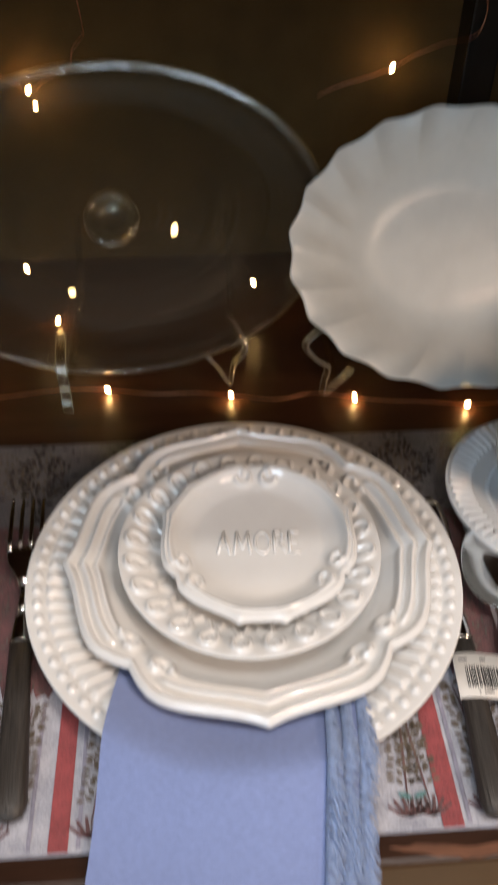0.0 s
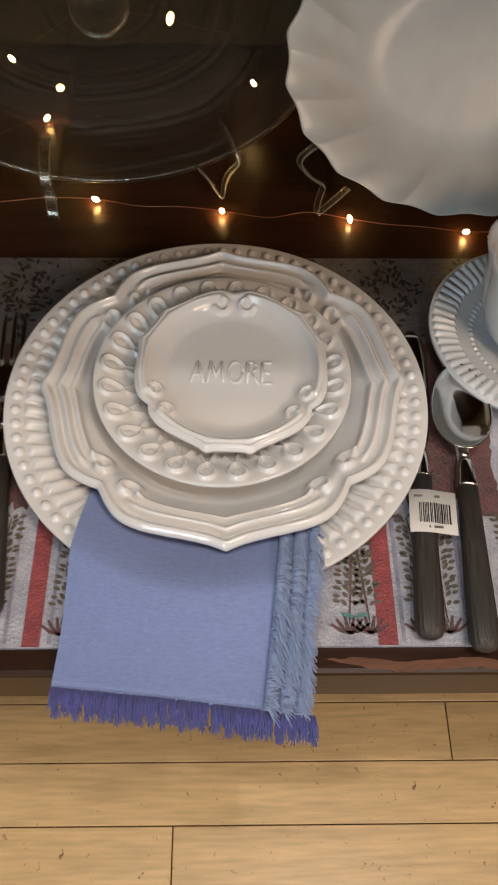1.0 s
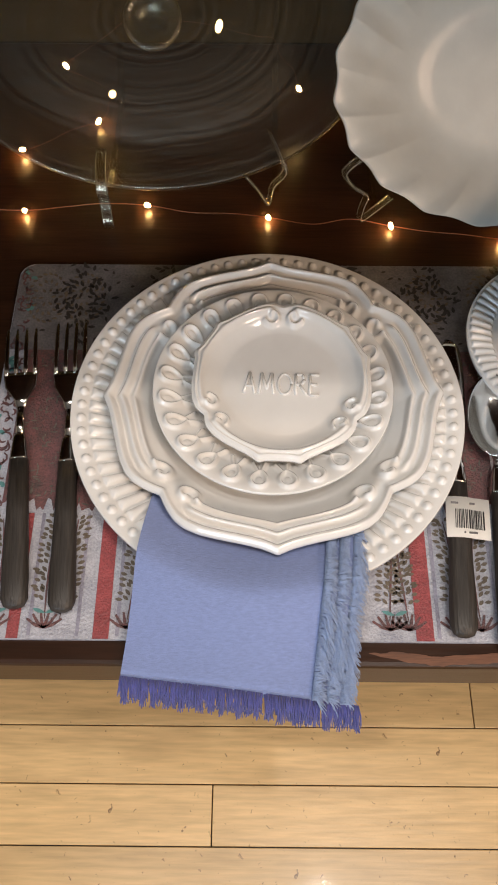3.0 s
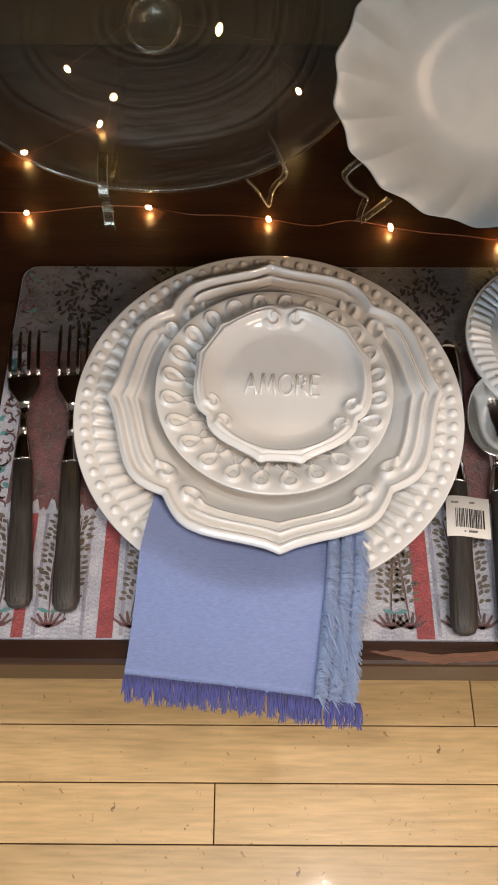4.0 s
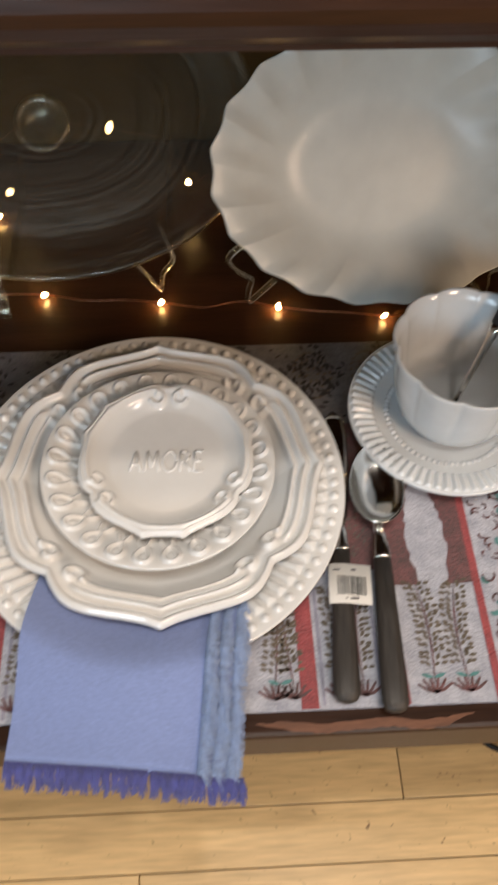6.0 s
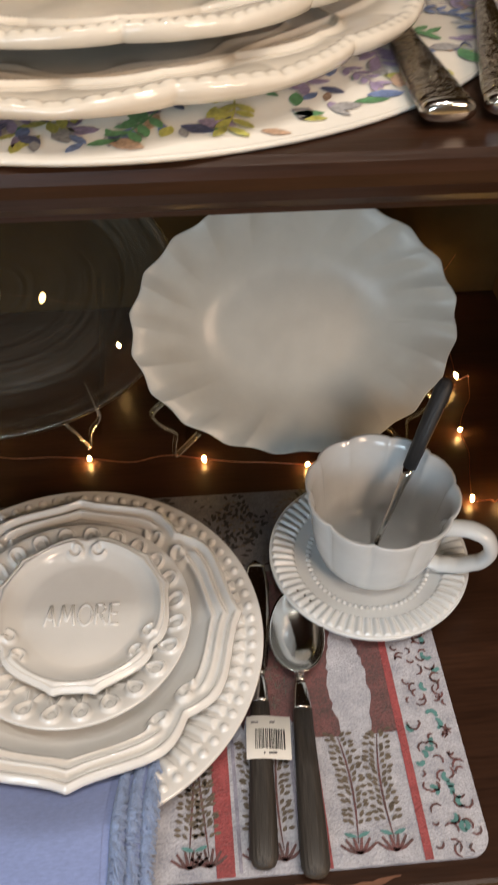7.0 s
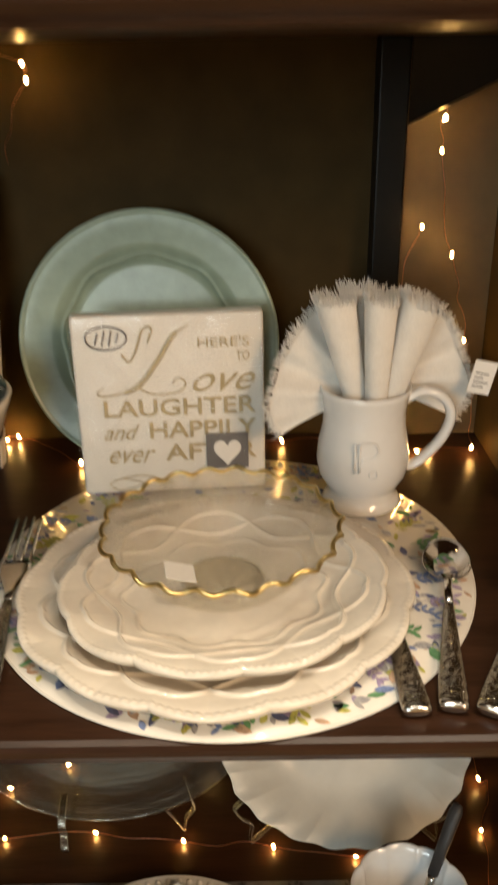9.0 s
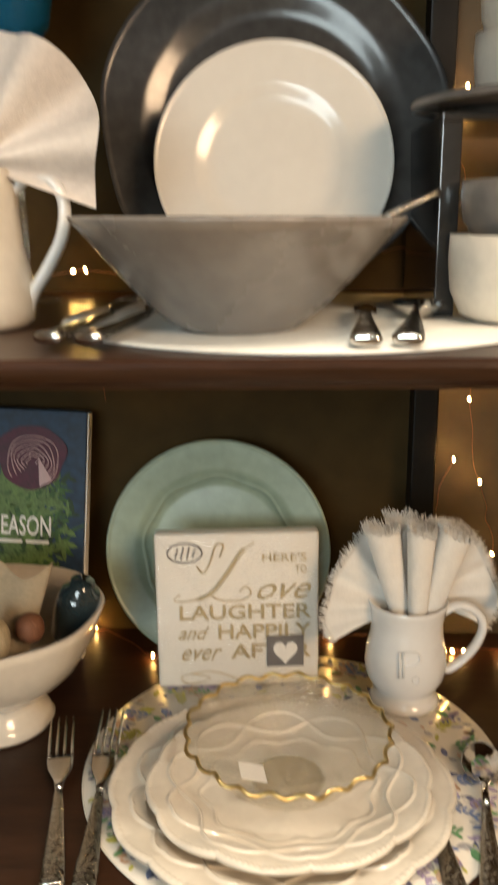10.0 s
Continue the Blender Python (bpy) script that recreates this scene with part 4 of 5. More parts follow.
FLORAL_GROUND = material("white printed round mat", (0.70, 0.67, 0.61), 0.4, vary=0.04, scale=20, coat=0.2, bump=.1, bump_scale=300)


def round_mat(x, y, z, r, mat_, label, name="round_placemat"):
    root = empty(name, pose(x, y, z), label, "placemat")
    revolve("disc", [(.0001, .0004), (r - .001, .0004), (r, .0014), (r - .001, .0026), (.0001, .0026)], mat_, root, n=96)
    pts = [((r - .0006) * math.cos(a), (r - .0006) * math.sin(a), .0015) for a in np.linspace(0, 2 * math.pi, 120)]
    part("edge_binding", tube(bmesh.new(), pts, .0012, 6), mat_, root)
    return root


fm = round_mat(0.078, 0.5085, S2, 0.191, FLORAL_GROUND, "round white placemat printed with watercolour leaves")
PAL = [((0.24, 0.33, 0.60), "blue"), ((0.17, 0.42, 0.20), "green"), ((0.47, 0.38, 0.58), "lilac"), ((0.66, 0.64, 0.17), "yellow green"), ((0.14, 0.16, 0.30), "navy"), ((0.52, 0.51, 0.52), "grey"), ((0.70, 0.47, 0.33), "peach")]
bms = [bmesh.new() for _ in PAL]
rnd = random.Random(5)
for k in range(640):
    # loose leaves, evenly spread up to the rim
    r0, a = rnd.choice((rnd.uniform(.10, .189), rnd.uniform(.165, .189))), rnd.uniform(0, 6.283)
    ln = rnd.uniform(.006, .0155)
    ang = a + math.pi + rnd.uniform(-1.2, 1.2) if r0 > .172 else rnd.uniform(0, 6.283)
    x0, y0 = r0 * math.cos(a), r0 * math.sin(a)
    if math.hypot(x0 + ln * math.cos(ang), y0 + ln * math.sin(ang)) < .1892:
        leaf(bms[rnd.randrange(len(PAL))], x0, y0, ang, ln, ln * rnd.uniform(.35, .6), .0030 + .00004 * (k % 9))
for k in range(40):
    # sprigs with paired leaves
    a, r0 = 6.283 * k / 40 + rnd.uniform(-.05, .05), rnd.uniform(.135, .160)
    ang = a + rnd.uniform(-.7, .7)
    c = rnd.choice((1, 1, 3, 6, 0, 2))
    ln = rnd.uniform(.018, .027)
    x0, y0 = r0 * math.cos(a), r0 * math.sin(a)
    bend = rnd.uniform(-.5, .5)
    pts = [(x0 + ln * f * math.cos(ang + bend * f), y0 + ln * f * math.sin(ang + bend * f)) for f in np.linspace(0, 1, 5)]
    if any(math.hypot(*p) > .1865 for p in pts):
        continue
    ribbon(bms[c], pts, .0009, .0034)
    size = rnd.uniform(.0075, .0115)
    for q, (px, py) in enumerate(pts[1:]):
        for s in (-1, 1):
            an = ang + s * rnd.uniform(.6, 1.0)
            if math.hypot(px + size * math.cos(an), py + size * math.sin(an)) < .1885:
                leaf(bms[c], px, py, an, size * rnd.uniform(.8, 1.1), size * .4, .00345 + .0001 * (q % 3) + .00005 * s)
for bm, (col, nm) in zip(bms, PAL):
    tagged(part("leaf_print", bm, material(nm + " watercolour", col, .45, vary=.35, scale=90), fm, nm + " watercolour leaves", smooth=False), kind="stuff")


def oval_plate(name, at, r, aspect, n, label, outline_amp, loops, thick=.004, turn=0.0):
    root = empty(name, pose(*at, 0, 0, turn), label, "plate")

    def outline(t):
        return 1 - outline_amp * (1 - np.abs(np.cos(t * n / 2)) ** .6) + .007 * np.sin(3 * t + n) + .005 * np.sin(5 * t + 2)

    def h(u):
        return .004 + .012 * smoothstep(.55, .95, u)

    def relief(u, t, x, y):
        k = (t * 150 / (2 * np.pi)) % 1 - .5
        z = np.clip(1 - (k / .45) ** 2 - ((u - .978) / .016) ** 2, 0, 1) ** .5 * .0010
        s = np.sin(t * loops)
        line = np.minimum(np.abs(u - (.78 + .10 * s)), np.abs(u - (.78 - .10 * s)))
        lobe = np.abs(np.sin(t * n / 2)) ** .7
        inner = bump_line(u - .60 - .03 * np.cos(t * loops * 2), .014)
        return z + .0024 * bump_line(line, .013) + .0016 * inner + .0022 * lobe * smoothstep(.84, 1, u) + .0006 * np.sin(7 * t + 4 * u)

    dish("body", r, h, CREAM, root, nr=60, nt=900, outline=outline, relief=relief, thick=thick, aspect=aspect)
    return root


oval_plate("dinner_plate", (0.0665, 0.4565, S2 + .0032), .1475, .93, 12, "cream ceramic dinner plate with scalloped beaded rim", .035, 6)
oval_plate("salad_plate", (0.0735, 0.4495, S2 + .0155), .1205, .90, 10, "cream ceramic plate with scalloped rope edge and loops", .04, 5, turn=8)


def glass_bowl():
    root = empty("glass_bowl", pose(0.0725, 0.455, S2 + .0225), "clear glass bowl with wavy gold rim on the plates", "bowl")
    n = 264
    th = np.linspace(0, 2 * np.pi, n, endpoint=False)
    prof = [(.0002, .0), (.03, 0), (.042, .004), (.056, .014), (.069, .029), (.079, .043), (.0855, .050)]
    inner = [(.0848, .0506), (.0780, .0435), (.0679, .0296), (.0548, .0148), (.041, .0052), (.029, .0014), (.0002, .0012)]
    P = np.array(prof + inner)
    R, Z = P[:, :1] * np.ones(n), P[:, 1:] * np.ones(n)
    f = np.clip((P[:, 1:] - .01) / .04, 0, 1)
    wav = np.sin(th * 22) * .75 + np.sin(th * 9 + 1) * .4
    R = R * (1 + .030 * f * wav)
    Z = Z + .0018 * f * np.cos(th * 22)
    g = grid_mesh("bowl", R * np.cos(th), R * np.sin(th), Z, GLASS, root, wrap=True, close=(0, 1))
    g.visible_shadow = False
    fr_ = part("foot", tube(bmesh.new(), [(.030 * math.cos(a), .030 * math.sin(a), .0022) for a in np.linspace(0, 6.2832, 50)], .0016, 8), GLASS, root, "thick glass foot ring")
    part("base_disc", revolve_bm([(.0001, .0016), (.026, .0016), (.029, .0030), (.026, .0042), (.0001, .0046)]), GLASSBASE, root, "thick greyish glass base").visible_shadow = False
    pts = [(.0852 * (1 + .030 * w) * math.cos(a), .0852 * (1 + .030 * w) * math.sin(a), .0505 + .0018 * math.cos(a * 22)) for a, w in zip(th, wav)]
    part("rim", tube(bmesh.new(), pts + pts[:1], .0017, 8), GOLD, root, "wavy gold lustre rim")
    part("price_tag", boxed(-.052, -.030, .0185, -.030, -.008, .0190), PAPER, root, "small paper price sticker", smooth=False).matrix_local = pose(0, 0, -.004, 0, 18, 10)
    return root


glass_bowl()


def hammered_set(a, b, kind, z=S2, hl=.105, label=""):
    d = Vector(b) - Vector(a)
    root = empty(kind, Matrix.Translation((a[0], a[1], z)) @ pose(0, 0, 0, 0, 0, math.degrees(math.atan2(-d.x, d.y))), label or "hammered steel %s beside the plates" % kind, kind, "hammered flatware")
    L = d.length
    loft("handle", [(0, .0045, .0018, .006), (.001, .0085, .003, .006), (.004, .0098, .0036, .006), (.02, .0095, .0034, .006), (.06, .0068, .003, .0065), (hl - .01, .0045, .0028, .008), (hl, .0036, .0025, .009)], HAMMERED, root)
    loft("end_cap", [(-.0006, .006, .0022, .006), (.0, .0092, .0037, .006), (.0035, .0101, .004, .006), (.0045, .0098, .0037, .006)], STEEL, root)
    if kind == "fork":
        tines(root, hl, L, .024, STEEL, .009)
    elif kind == "knife":
        loft("blade", [(hl, .004, .002, .009), (hl + .012, .008, .0012, .008), (L - .02, .009, .0009, .007), (L, .003, .0005, .007)], STEEL, root)
    else:
        loft("neck", [(hl - .001, .0036, .0025, .009), (L - .062, .003, .0018, .010), (L - .05, .005, .0012, .0085)], STEEL, root)
        spoon_bowl(root, L - .06, L, .038, STEEL, .0085)
    return root


hammered_set((-0.105, 0.352), (-0.147, 0.558), "fork")
hammered_set((-0.081, 0.348), (-0.100, 0.573), "fork")
hammered_set((0.196, 0.336), (0.19, 0.545), "knife")
hammered_set((0.219, 0.339), (0.254, 0.530), "spoon")
hammered_set((0.241, 0.335), (0.322, 0.505), "spoon")


# ---- packet of paper napkins ----
def napkin_packet():
    m = pose(0.0225, 0.634, S2 + .0032, 0, 0, 4) @ pose(0, 0, 0, -3.5, 0, 0)
    root = empty("napkin_packet", m, "packet of white paper napkins with gold lettering in clear film", "napkin packet")
    bm = bmesh.new()
    box(bm, -.085, 0, 0, .085, .020, .170, .003)
    part("packet", bm, WRAPPED, root)
    # loose clear film with slanting creases
    U, V = np.meshgrid(np.linspace(-.0865, .0865, 90), np.linspace(.001, .1705, 90), indexing="ij")
    crease = sum(a * bump_line((U * math.cos(b) + V * math.sin(b)) - c, w) for a, b, c, w in
                 ((.0024, .6, .03, .0030), (.0020, .55, .075, .0022), (.0022, -.7, -.09, .0028), (.0018, .7, .115, .0020), (.0016, -.5, -.03, .0024), (.0018, .9, .10, .0035), (.0020, .3, -.055, .0030), (.0014, -.9, -.12, .0020)))
    Y = -.0030 - crease * (.5 + .5 * np.sin(70 * U + 40 * V)) - .0004 * np.sin(90 * U - 60 * V)
    film = grid_mesh("film", np.concatenate([U, U[::-1]]), np.concatenate([Y, (Y + .0002)[::-1]]), np.concatenate([V, V[::-1]]), FILM, root, "creased clear plastic film")
    film.visible_shadow = False
    f = pose(0, -.0012, 0, 90, 0, 0)

    def put(name, text, size, x, z, mat_=INKGOLD, **kw):
        words(name, text, size, mat_, root, f @ pose(x, z, .0), .0003, **kw)

    put("lettering", "HERE'S", .0125, 0, .139, span=(.026, .072))
    put("lettering", "TO", .0115, 0, .1265, span=(.060, .072))
    put("lettering", "ove", .036, 0, .098, shear=.5, span=(.020, .077))
    put("lettering", "LAUGHTER", .0225, 0, .0765, bevel=.0003, span=(-.061, .077))
    put("lettering", "and", .021, 0, .0545, shear=.5, span=(-.063, -.030))
    put("lettering", "HAPPILY", .0225, 0, .0545, bevel=.0003, span=(-.021, .077))
    put("lettering", "ever", .027, 0, .031, shear=.5, span=(-.060, -.017))
    put("lettering", "AFTER", .0225, 0, .032, bevel=.0003, span=(-.008, .077))
    for pts, rad in (([(-.042, .135), (-.035, .128), (-.028, .14), (-.022, .157), (-.014, .158), (-.018, .145)], .0009),
                     ([(.018, .160), (.004, .150), (-.010, .128), (-.030, .104), (-.055, .097), (-.066, .099), (-.060, .105)], None),
                     ([(-.03, .104), (-.015, .097), (.006, .098), (.014, .106), (.008, .112), (.002, .107)], .0007),
                     ([(-.050, .016), (-.03, .010), (-.052, .004), (-.06, .012), (-.03, .018), (.0, .008)], .0005)):
        c = curve([(x, -.0015, z) for x, z in pts], 6)
        part("flourish", tube(bmesh.new(), c, rad or ([.0007] * 5 + [.0022] * 16 + [.0007] * 16), 6, 1, (0, 1, 0)), INKGOLD, root, "gold lettering flourish")
    # maker's mark: an oval with plain bars
    bm = bmesh.new()
    tube(bm, [(-.054 + .018 * math.cos(a), -.0013, .150 + .0105 * math.sin(a)) for a in np.linspace(0, 2 * math.pi, 40)], .0008, 6)
    for x, hh in ((-.064, .010), (-.058, .013), (-.052, .013), (-.046, .008)):
        tube(bm, [(x, -.0013, .150 - hh / 2), (x + .003, -.0013, .150 + hh / 2)], .0008, 6)
    part("oval_mark", bm, INKGREY, root, "dark oval printed mark")
    part("sticker", boxed(.030, -.0022, .022, .069, -.0016, .057), INKGREY, root, "grey square sticker with a white heart", smooth=False)
    bm = bmesh.new()
    pts = [(.0008 * 16 * math.sin(t) ** 3, .0009 * (13 * math.cos(t) - 5 * math.cos(2 * t) - 2 * math.cos(3 * t) - math.cos(4 * t))) for t in np.linspace(0, 2 * math.pi, 40, endpoint=False)]
    bm.faces.new([bm.verts.new((.0495 + x, -.0027, .039 + z)) for x, z in pts])
    part("heart", bm, PAPER, root, "white printed heart", smooth=False)
    return root


napkin_packet()


# ---- standing plates ----
def round_plate(name, m, r, mat_, label, well=.62, rise=.010, outline=None, bumps=None, category="plate"):
    root = empty(name, m, label, category)

    def h(u):
        return .003 + rise * smoothstep(well - .1, well + .08, u) + .004 * smoothstep(well, 1, u)

    def relief(u, t, x, y):
        z = .0012 * bump_line(u - .985, .012)
        return z + (bumps(u, t) if bumps else 0)

    dish("body", r, h, mat_, root, nr=48, nt=300, outline=outline, relief=relief, thick=.005)
    return root


round_plate("aqua_plate", lean_pose(-0.003, 0.722, S2 + .1225, 12), .125, AQUA, "aqua green glazed plate with beaded well standing against the back", .68,
            bumps=lambda u, t: .0015 * bump_line(u - (.66 + .012 * np.sin(9 * t)), .014))


def mug():
    root = empty("mug", pose(0.194, 0.612, S2 + .0032), "white ceramic footed mug with embossed monogram", "mug")
    prof = [(.0001, .002), (.026, .002), (.034, .0), (.036, .003), (.033, .008), (.029, .013), (.033, .020), (.0395, .032), (.0415, .045), (.040, .060), (.0365, .078), (.036, .092), (.0385, .107), (.040, .113), (.0385, .114), (.0345, .104), (.033, .09), (.0335, .078), (.037, .060), (.038, .045), (.035, .03), (.024, .016), (.0001, .014)]
    revolve("body", prof, CERAMIC, root, n=80)
    p = curve([(.034, 0, .098), (.048, 0, .106), (.062, 0, .104), (.073, 0, .094), (.076, 0, .080), (.070, 0, .062), (.058, 0, .046), (.046, 0, .036), (.037, 0, .034), (.034, 0, .028)], 6)
    part("handle", tube(bmesh.new(), p, [.0046] * len(p), 12, 1.3, (0, 1, 0)), CERAMIC, root)
    bm = bmesh.new()
    for x, z0, z1 in ((-.012, .048, .074), (-.008, .048, .074)):
        tube(bm, [(x, -.0405, z0), (x, -.0385, z1)], .0011, 8)
    tube(bm, curve([(-.008, -.0385, .074), (.004, -.0385, .074), (.008, -.0385, .067), (.003, -.0395, .061), (-.006, -.0395, .060)], 5), .0011, 8)
    tube(bm, [(.004 + .0035 * math.cos(a), -.0412, .046 + .0035 * math.sin(a)) for a in np.linspace(0, 6.28, 20)], .0009, 6)
    part("monogram", bm, CERAMIC, root)
    return root


mug()


def fan_napkin(name, m, rad, a0, a1, pleats, mat_, label, fray=True, depth=.017, droop=0.0, seed=2):
    root = empty(name, m, label, "napkin")
    nt, nr = pleats * 14, 22
    T, S = np.meshgrid(np.linspace(0, 1, nt), np.linspace(.06, 1, nr), indexing="ij")
    rnd_ = np.random.RandomState(seed)
    ph = np.cumsum(.6 + .8 * rnd_.rand(nt)) / nt * pleats * 1.0
    fold = np.sin(2 * np.pi * ph)[:, None]
    ang = np.radians(a0 + (a1 - a0) * T)
    rr = rad * S * (1 + .05 * np.sin(5 * ang + seed) * S - .10 * (1 - np.clip(np.sin(ang), 0, 1)) * S)
    X, Z = rr * np.cos(ang), rr * np.sin(ang)
    Y = depth * fold * S ** .6 - .004 + .02 * droop * S * np.cos(ang)
    X2, Y2, Z2 = (np.concatenate([p, q[::-1]]) for p, q in ((X, X), (Y, Y + .0012), (Z, Z)))
    grid_mesh("cloth", X2, Y2, Z2, mat_, root)
    if fray:
        bm = bmesh.new()
        rn = random.Random(seed)
        for k in range(800):
            i = rn.randrange(nt)
            p = Vector((X[i, -1], Y[i, -1] + rn.uniform(-.001, .001), Z[i, -1]))
            d = Vector((math.cos(ang[i, -1]), 0, math.sin(ang[i, -1])))
            q = p + d * rn.uniform(.003, .007) + Vector((rn.gauss(0, .0018), rn.gauss(0, .002), rn.gauss(0, .0018)))
            tube(bm, [p - d * .002, p.lerp(q, .5), q], [.0005, .0005, .0003], 4)
        tagged(part("fringe", bm, mat_, root, "frayed white threads"), kind="stuff")
    return root


def rolled_napkin(m):
    """Three rolled pleats stand in the middle, with a drooping fan to either side; all outer edges are frayed."""
    root = empty("fan_napkin", m, "white linen napkin with frayed edge fanned out of the mug", "napkin")
    rn = random.Random(6)
    fray = bmesh.new()

    def thread(p, d):
        q = p + d * rn.uniform(.003, .008) + Vector((rn.gauss(0, .0014), rn.gauss(0, .0014), rn.gauss(0, .0014)))
        tube(fray, [p - d * .002, p.lerp(q, .5) + Vector((rn.gauss(0, .0005), 0, rn.gauss(0, .0005))), q], [.0004, .0004, .00025], 4, tidy=False)

    for side, a0, a1, rad, back in ((-1, 74, 190, .088, .004), (1, 74, 190, .093, .022)):
        T, S = np.meshgrid(np.linspace(0, 1, 90), np.linspace(.05, 1, 24), indexing="ij")
        ang = np.radians(a0 + (a1 - a0) * T)
        rr = rad * S * (1 - .05 * np.sin(7 * T) ** 2 - .10 * smoothstep(.82, 1, T))
        X, Z = -side * rr * np.cos(ang), rr * np.sin(ang) - .016 * smoothstep(.55, 1, T) * S ** 2
        Y = back + (.0055 * np.sin(2 * np.pi * (3.2 * T ** 1.2 + .2)) + .002 * np.sin(2 * np.pi * 7 * T + 2 * S)) * S ** .7 - (.020 if side < 0 else .002) * smoothstep(.45, 1, T) * S
        X2, Y2, Z2 = (np.concatenate([p, q[::-1]]) for p, q in ((X, X), (Y, Y + .0012), (Z, Z)))
        grid_mesh("cloth_wing", X2, Y2, Z2, WHITECLOTH, root)
        for k in range(620):
            i = rn.randrange(90)
            d = Vector((X[i, -1] - X[i, -3], 0, Z[i, -1] - Z[i, -3])).normalized()
            thread(Vector((X[i, -1], Y[i, -1], Z[i, -1])), d)
    for tilt, ln, r1, x0, y0 in ((13, .116, .0185, -.012, -.010), (0, .115, .0150, .003, -.020), (-13, .112, .0185, .016, -.011)):
        # a roll: a spiral sheet that widens towards its open top
        th, H = np.meshgrid(np.linspace(0, 2.5 * np.pi, 64), np.linspace(0, 1, 20), indexing="ij")
        R = (.0085 + (r1 - .0085) * H) * (1 - .03 * th) * (1 + .05 * np.sin(3 * th))
        c, sn = math.cos(radians(tilt)), math.sin(radians(tilt))
        px, pz = R * np.cos(th + 1.6), H * ln - .022 + .004 * np.sin(th)
        X, Z = x0 + px * c - pz * sn, px * sn + pz * c
        Y = y0 + R * .8 * np.sin(th + 1.6) - .006 * H
        X2, Y2, Z2 = (np.concatenate([p, q[::-1]]) for p, q in ((X, X * .999), (Y, Y + .0010), (Z, Z)))
        grid_mesh("rolled_pleat", X2, Y2, Z2, WHITECLOTH, root)
        for k in range(200):
            i = rn.randrange(64)
            thread(Vector((X[i, -1], Y[i, -1], Z[i, -1])), Vector((-sn, 0, c)))
    tagged(part("fringe", fray, WHITECLOTH, root, "frayed white threads"), kind="stuff")
    return root


rolled_napkin(pose(0.197, 0.612, S2 + .104))
tag = empty("price_tag", pose(0.292, 0.615, 0.478) @ pose(0, 0, 0, 0, 12, 0), "white paper price tag hanging from the napkin", "price tag")
part("card", boxed(-.010, 0, 0, .010, .0005, .030, .0), PAPER, tag, smooth=False)
for k in range(4):
    part("print_bar", boxed(-.007, -.0004, .006 + .004 * k, (.003, .006, .001, .005)[k], -.0001, .0072 + .004 * k), INKGREY, tag, smooth=False)


# ---- middle shelf, far end: book and footed bowl ----
def cook_book():
    m = pose(-0.266, 0.690, S2 + .001) @ pose(0, 0, 0, -9, 0, 0) @ pose(0, 0, 0, 0, 3, 0)
    root = empty("cookbook", m, "cookbook with vegetables on its dark blue cover standing upright", "book")
    cover = material("dark blue book cover", (0.012, 0.045, 0.10), 0.6, vary=.35, scale=18)
    part("cover", boxed(-.105, 0, .004, .105, .022, .288, .0015), cover, root, smooth=False)
    part("page_block", boxed(-.102, .003, .002, .1065, .019, .286, .0), PAPER, root, smooth=False)
    rn = random.Random(8)
    greens = [material("printed leaf green", c, .6, vary=.35, scale=60) for c in ((.018, .05, .012), (.05, .13, .03), (.14, .24, .07))]
    for g, gm in enumerate(greens):
        bm = bmesh.new()
        for k in range(330):
            x, z = rn.gauss(.030, .030), rn.uniform(.08, .215)
            a = rn.uniform(0, 6.28)
            if abs(x - .035) > .052:
                continue
            ln, w = rn.uniform(.010, .026), rn.uniform(.003, .008)
            c, s = math.cos(a), math.sin(a)
            y = -.0005 - .0002 * g - .00001 * (k % 17)
            bm.faces.new([bm.verts.new((x + p * ln * c - q * w * s, y, z + p * ln * s + q * w * c)) for p, q in ((0, 0), (.3, .45), (.7, .4), (1, 0), (.7, -.4), (.3, -.45))])
        tagged(part("leaf_picture", bm, gm, root, "printed green vegetable leaves", smooth=False), kind="stuff")
    purple = material("printed purple cabbage", (.10, .012, .035), .6, vary=.3, scale=60)
    pink = material("printed pale cabbage veins", (.62, .42, .42), .6, vary=.1, scale=60)
    bm = bmesh.new()
    bm.faces.new([bm.verts.new((.044 + (.039 + .003 * math.sin(5 * a)) * math.cos(a), -.0014, .236 + (.036 + .002 * math.sin(3 * a)) * math.sin(a))) for a in np.linspace(0, 6.283, 48, endpoint=False)])
    part("cabbage_picture", bm, purple, root, "printed halved purple cabbage", smooth=False)
    bm = bmesh.new()
    for q in range(6):
        r = .006 + .0048 * q
        tube(bm, [(.046 + r * math.cos(a) + .002 * math.sin(3 * a + q), -.0016, .231 + r * .92 * math.sin(a)) for a in np.linspace(-.6 - .1 * q, 3.9, 30)], .0007, 4)
    bm.faces.new([bm.verts.new((x, -.0018, z)) for x, z in ((.054, .202), (.068, .210), (.052, .236))])
    tagged(part("vein_picture", bm, pink, root, "printed pale cabbage veins", smooth=False), kind="stuff")
    words("lettering", "EASON", .031, PAPER, root, pose(0, -.0022, .147, 90, 0, 0), .0003, .0003, span=(.012, .068))
    for k, (x0, x1) in enumerate(((-.002, .006), (.010, .036), (.040, .066))):
        part("print_bar", boxed(x0, -.0024, .1375, x1, -.0018, .1410), PAPER, root, smooth=False)
    return root


cook_book()
BURLAP = material("burlap weave", (.60, .49, .34), .9, vary=.2, scale=150, stretch=(1, 1, 5), bump=.7, bump_scale=700)
fb = empty("footed_bowl", pose(-0.213, 0.572, S2 + .0005), "white ceramic footed serving bowl filled with cloth and bottles", "bowl")
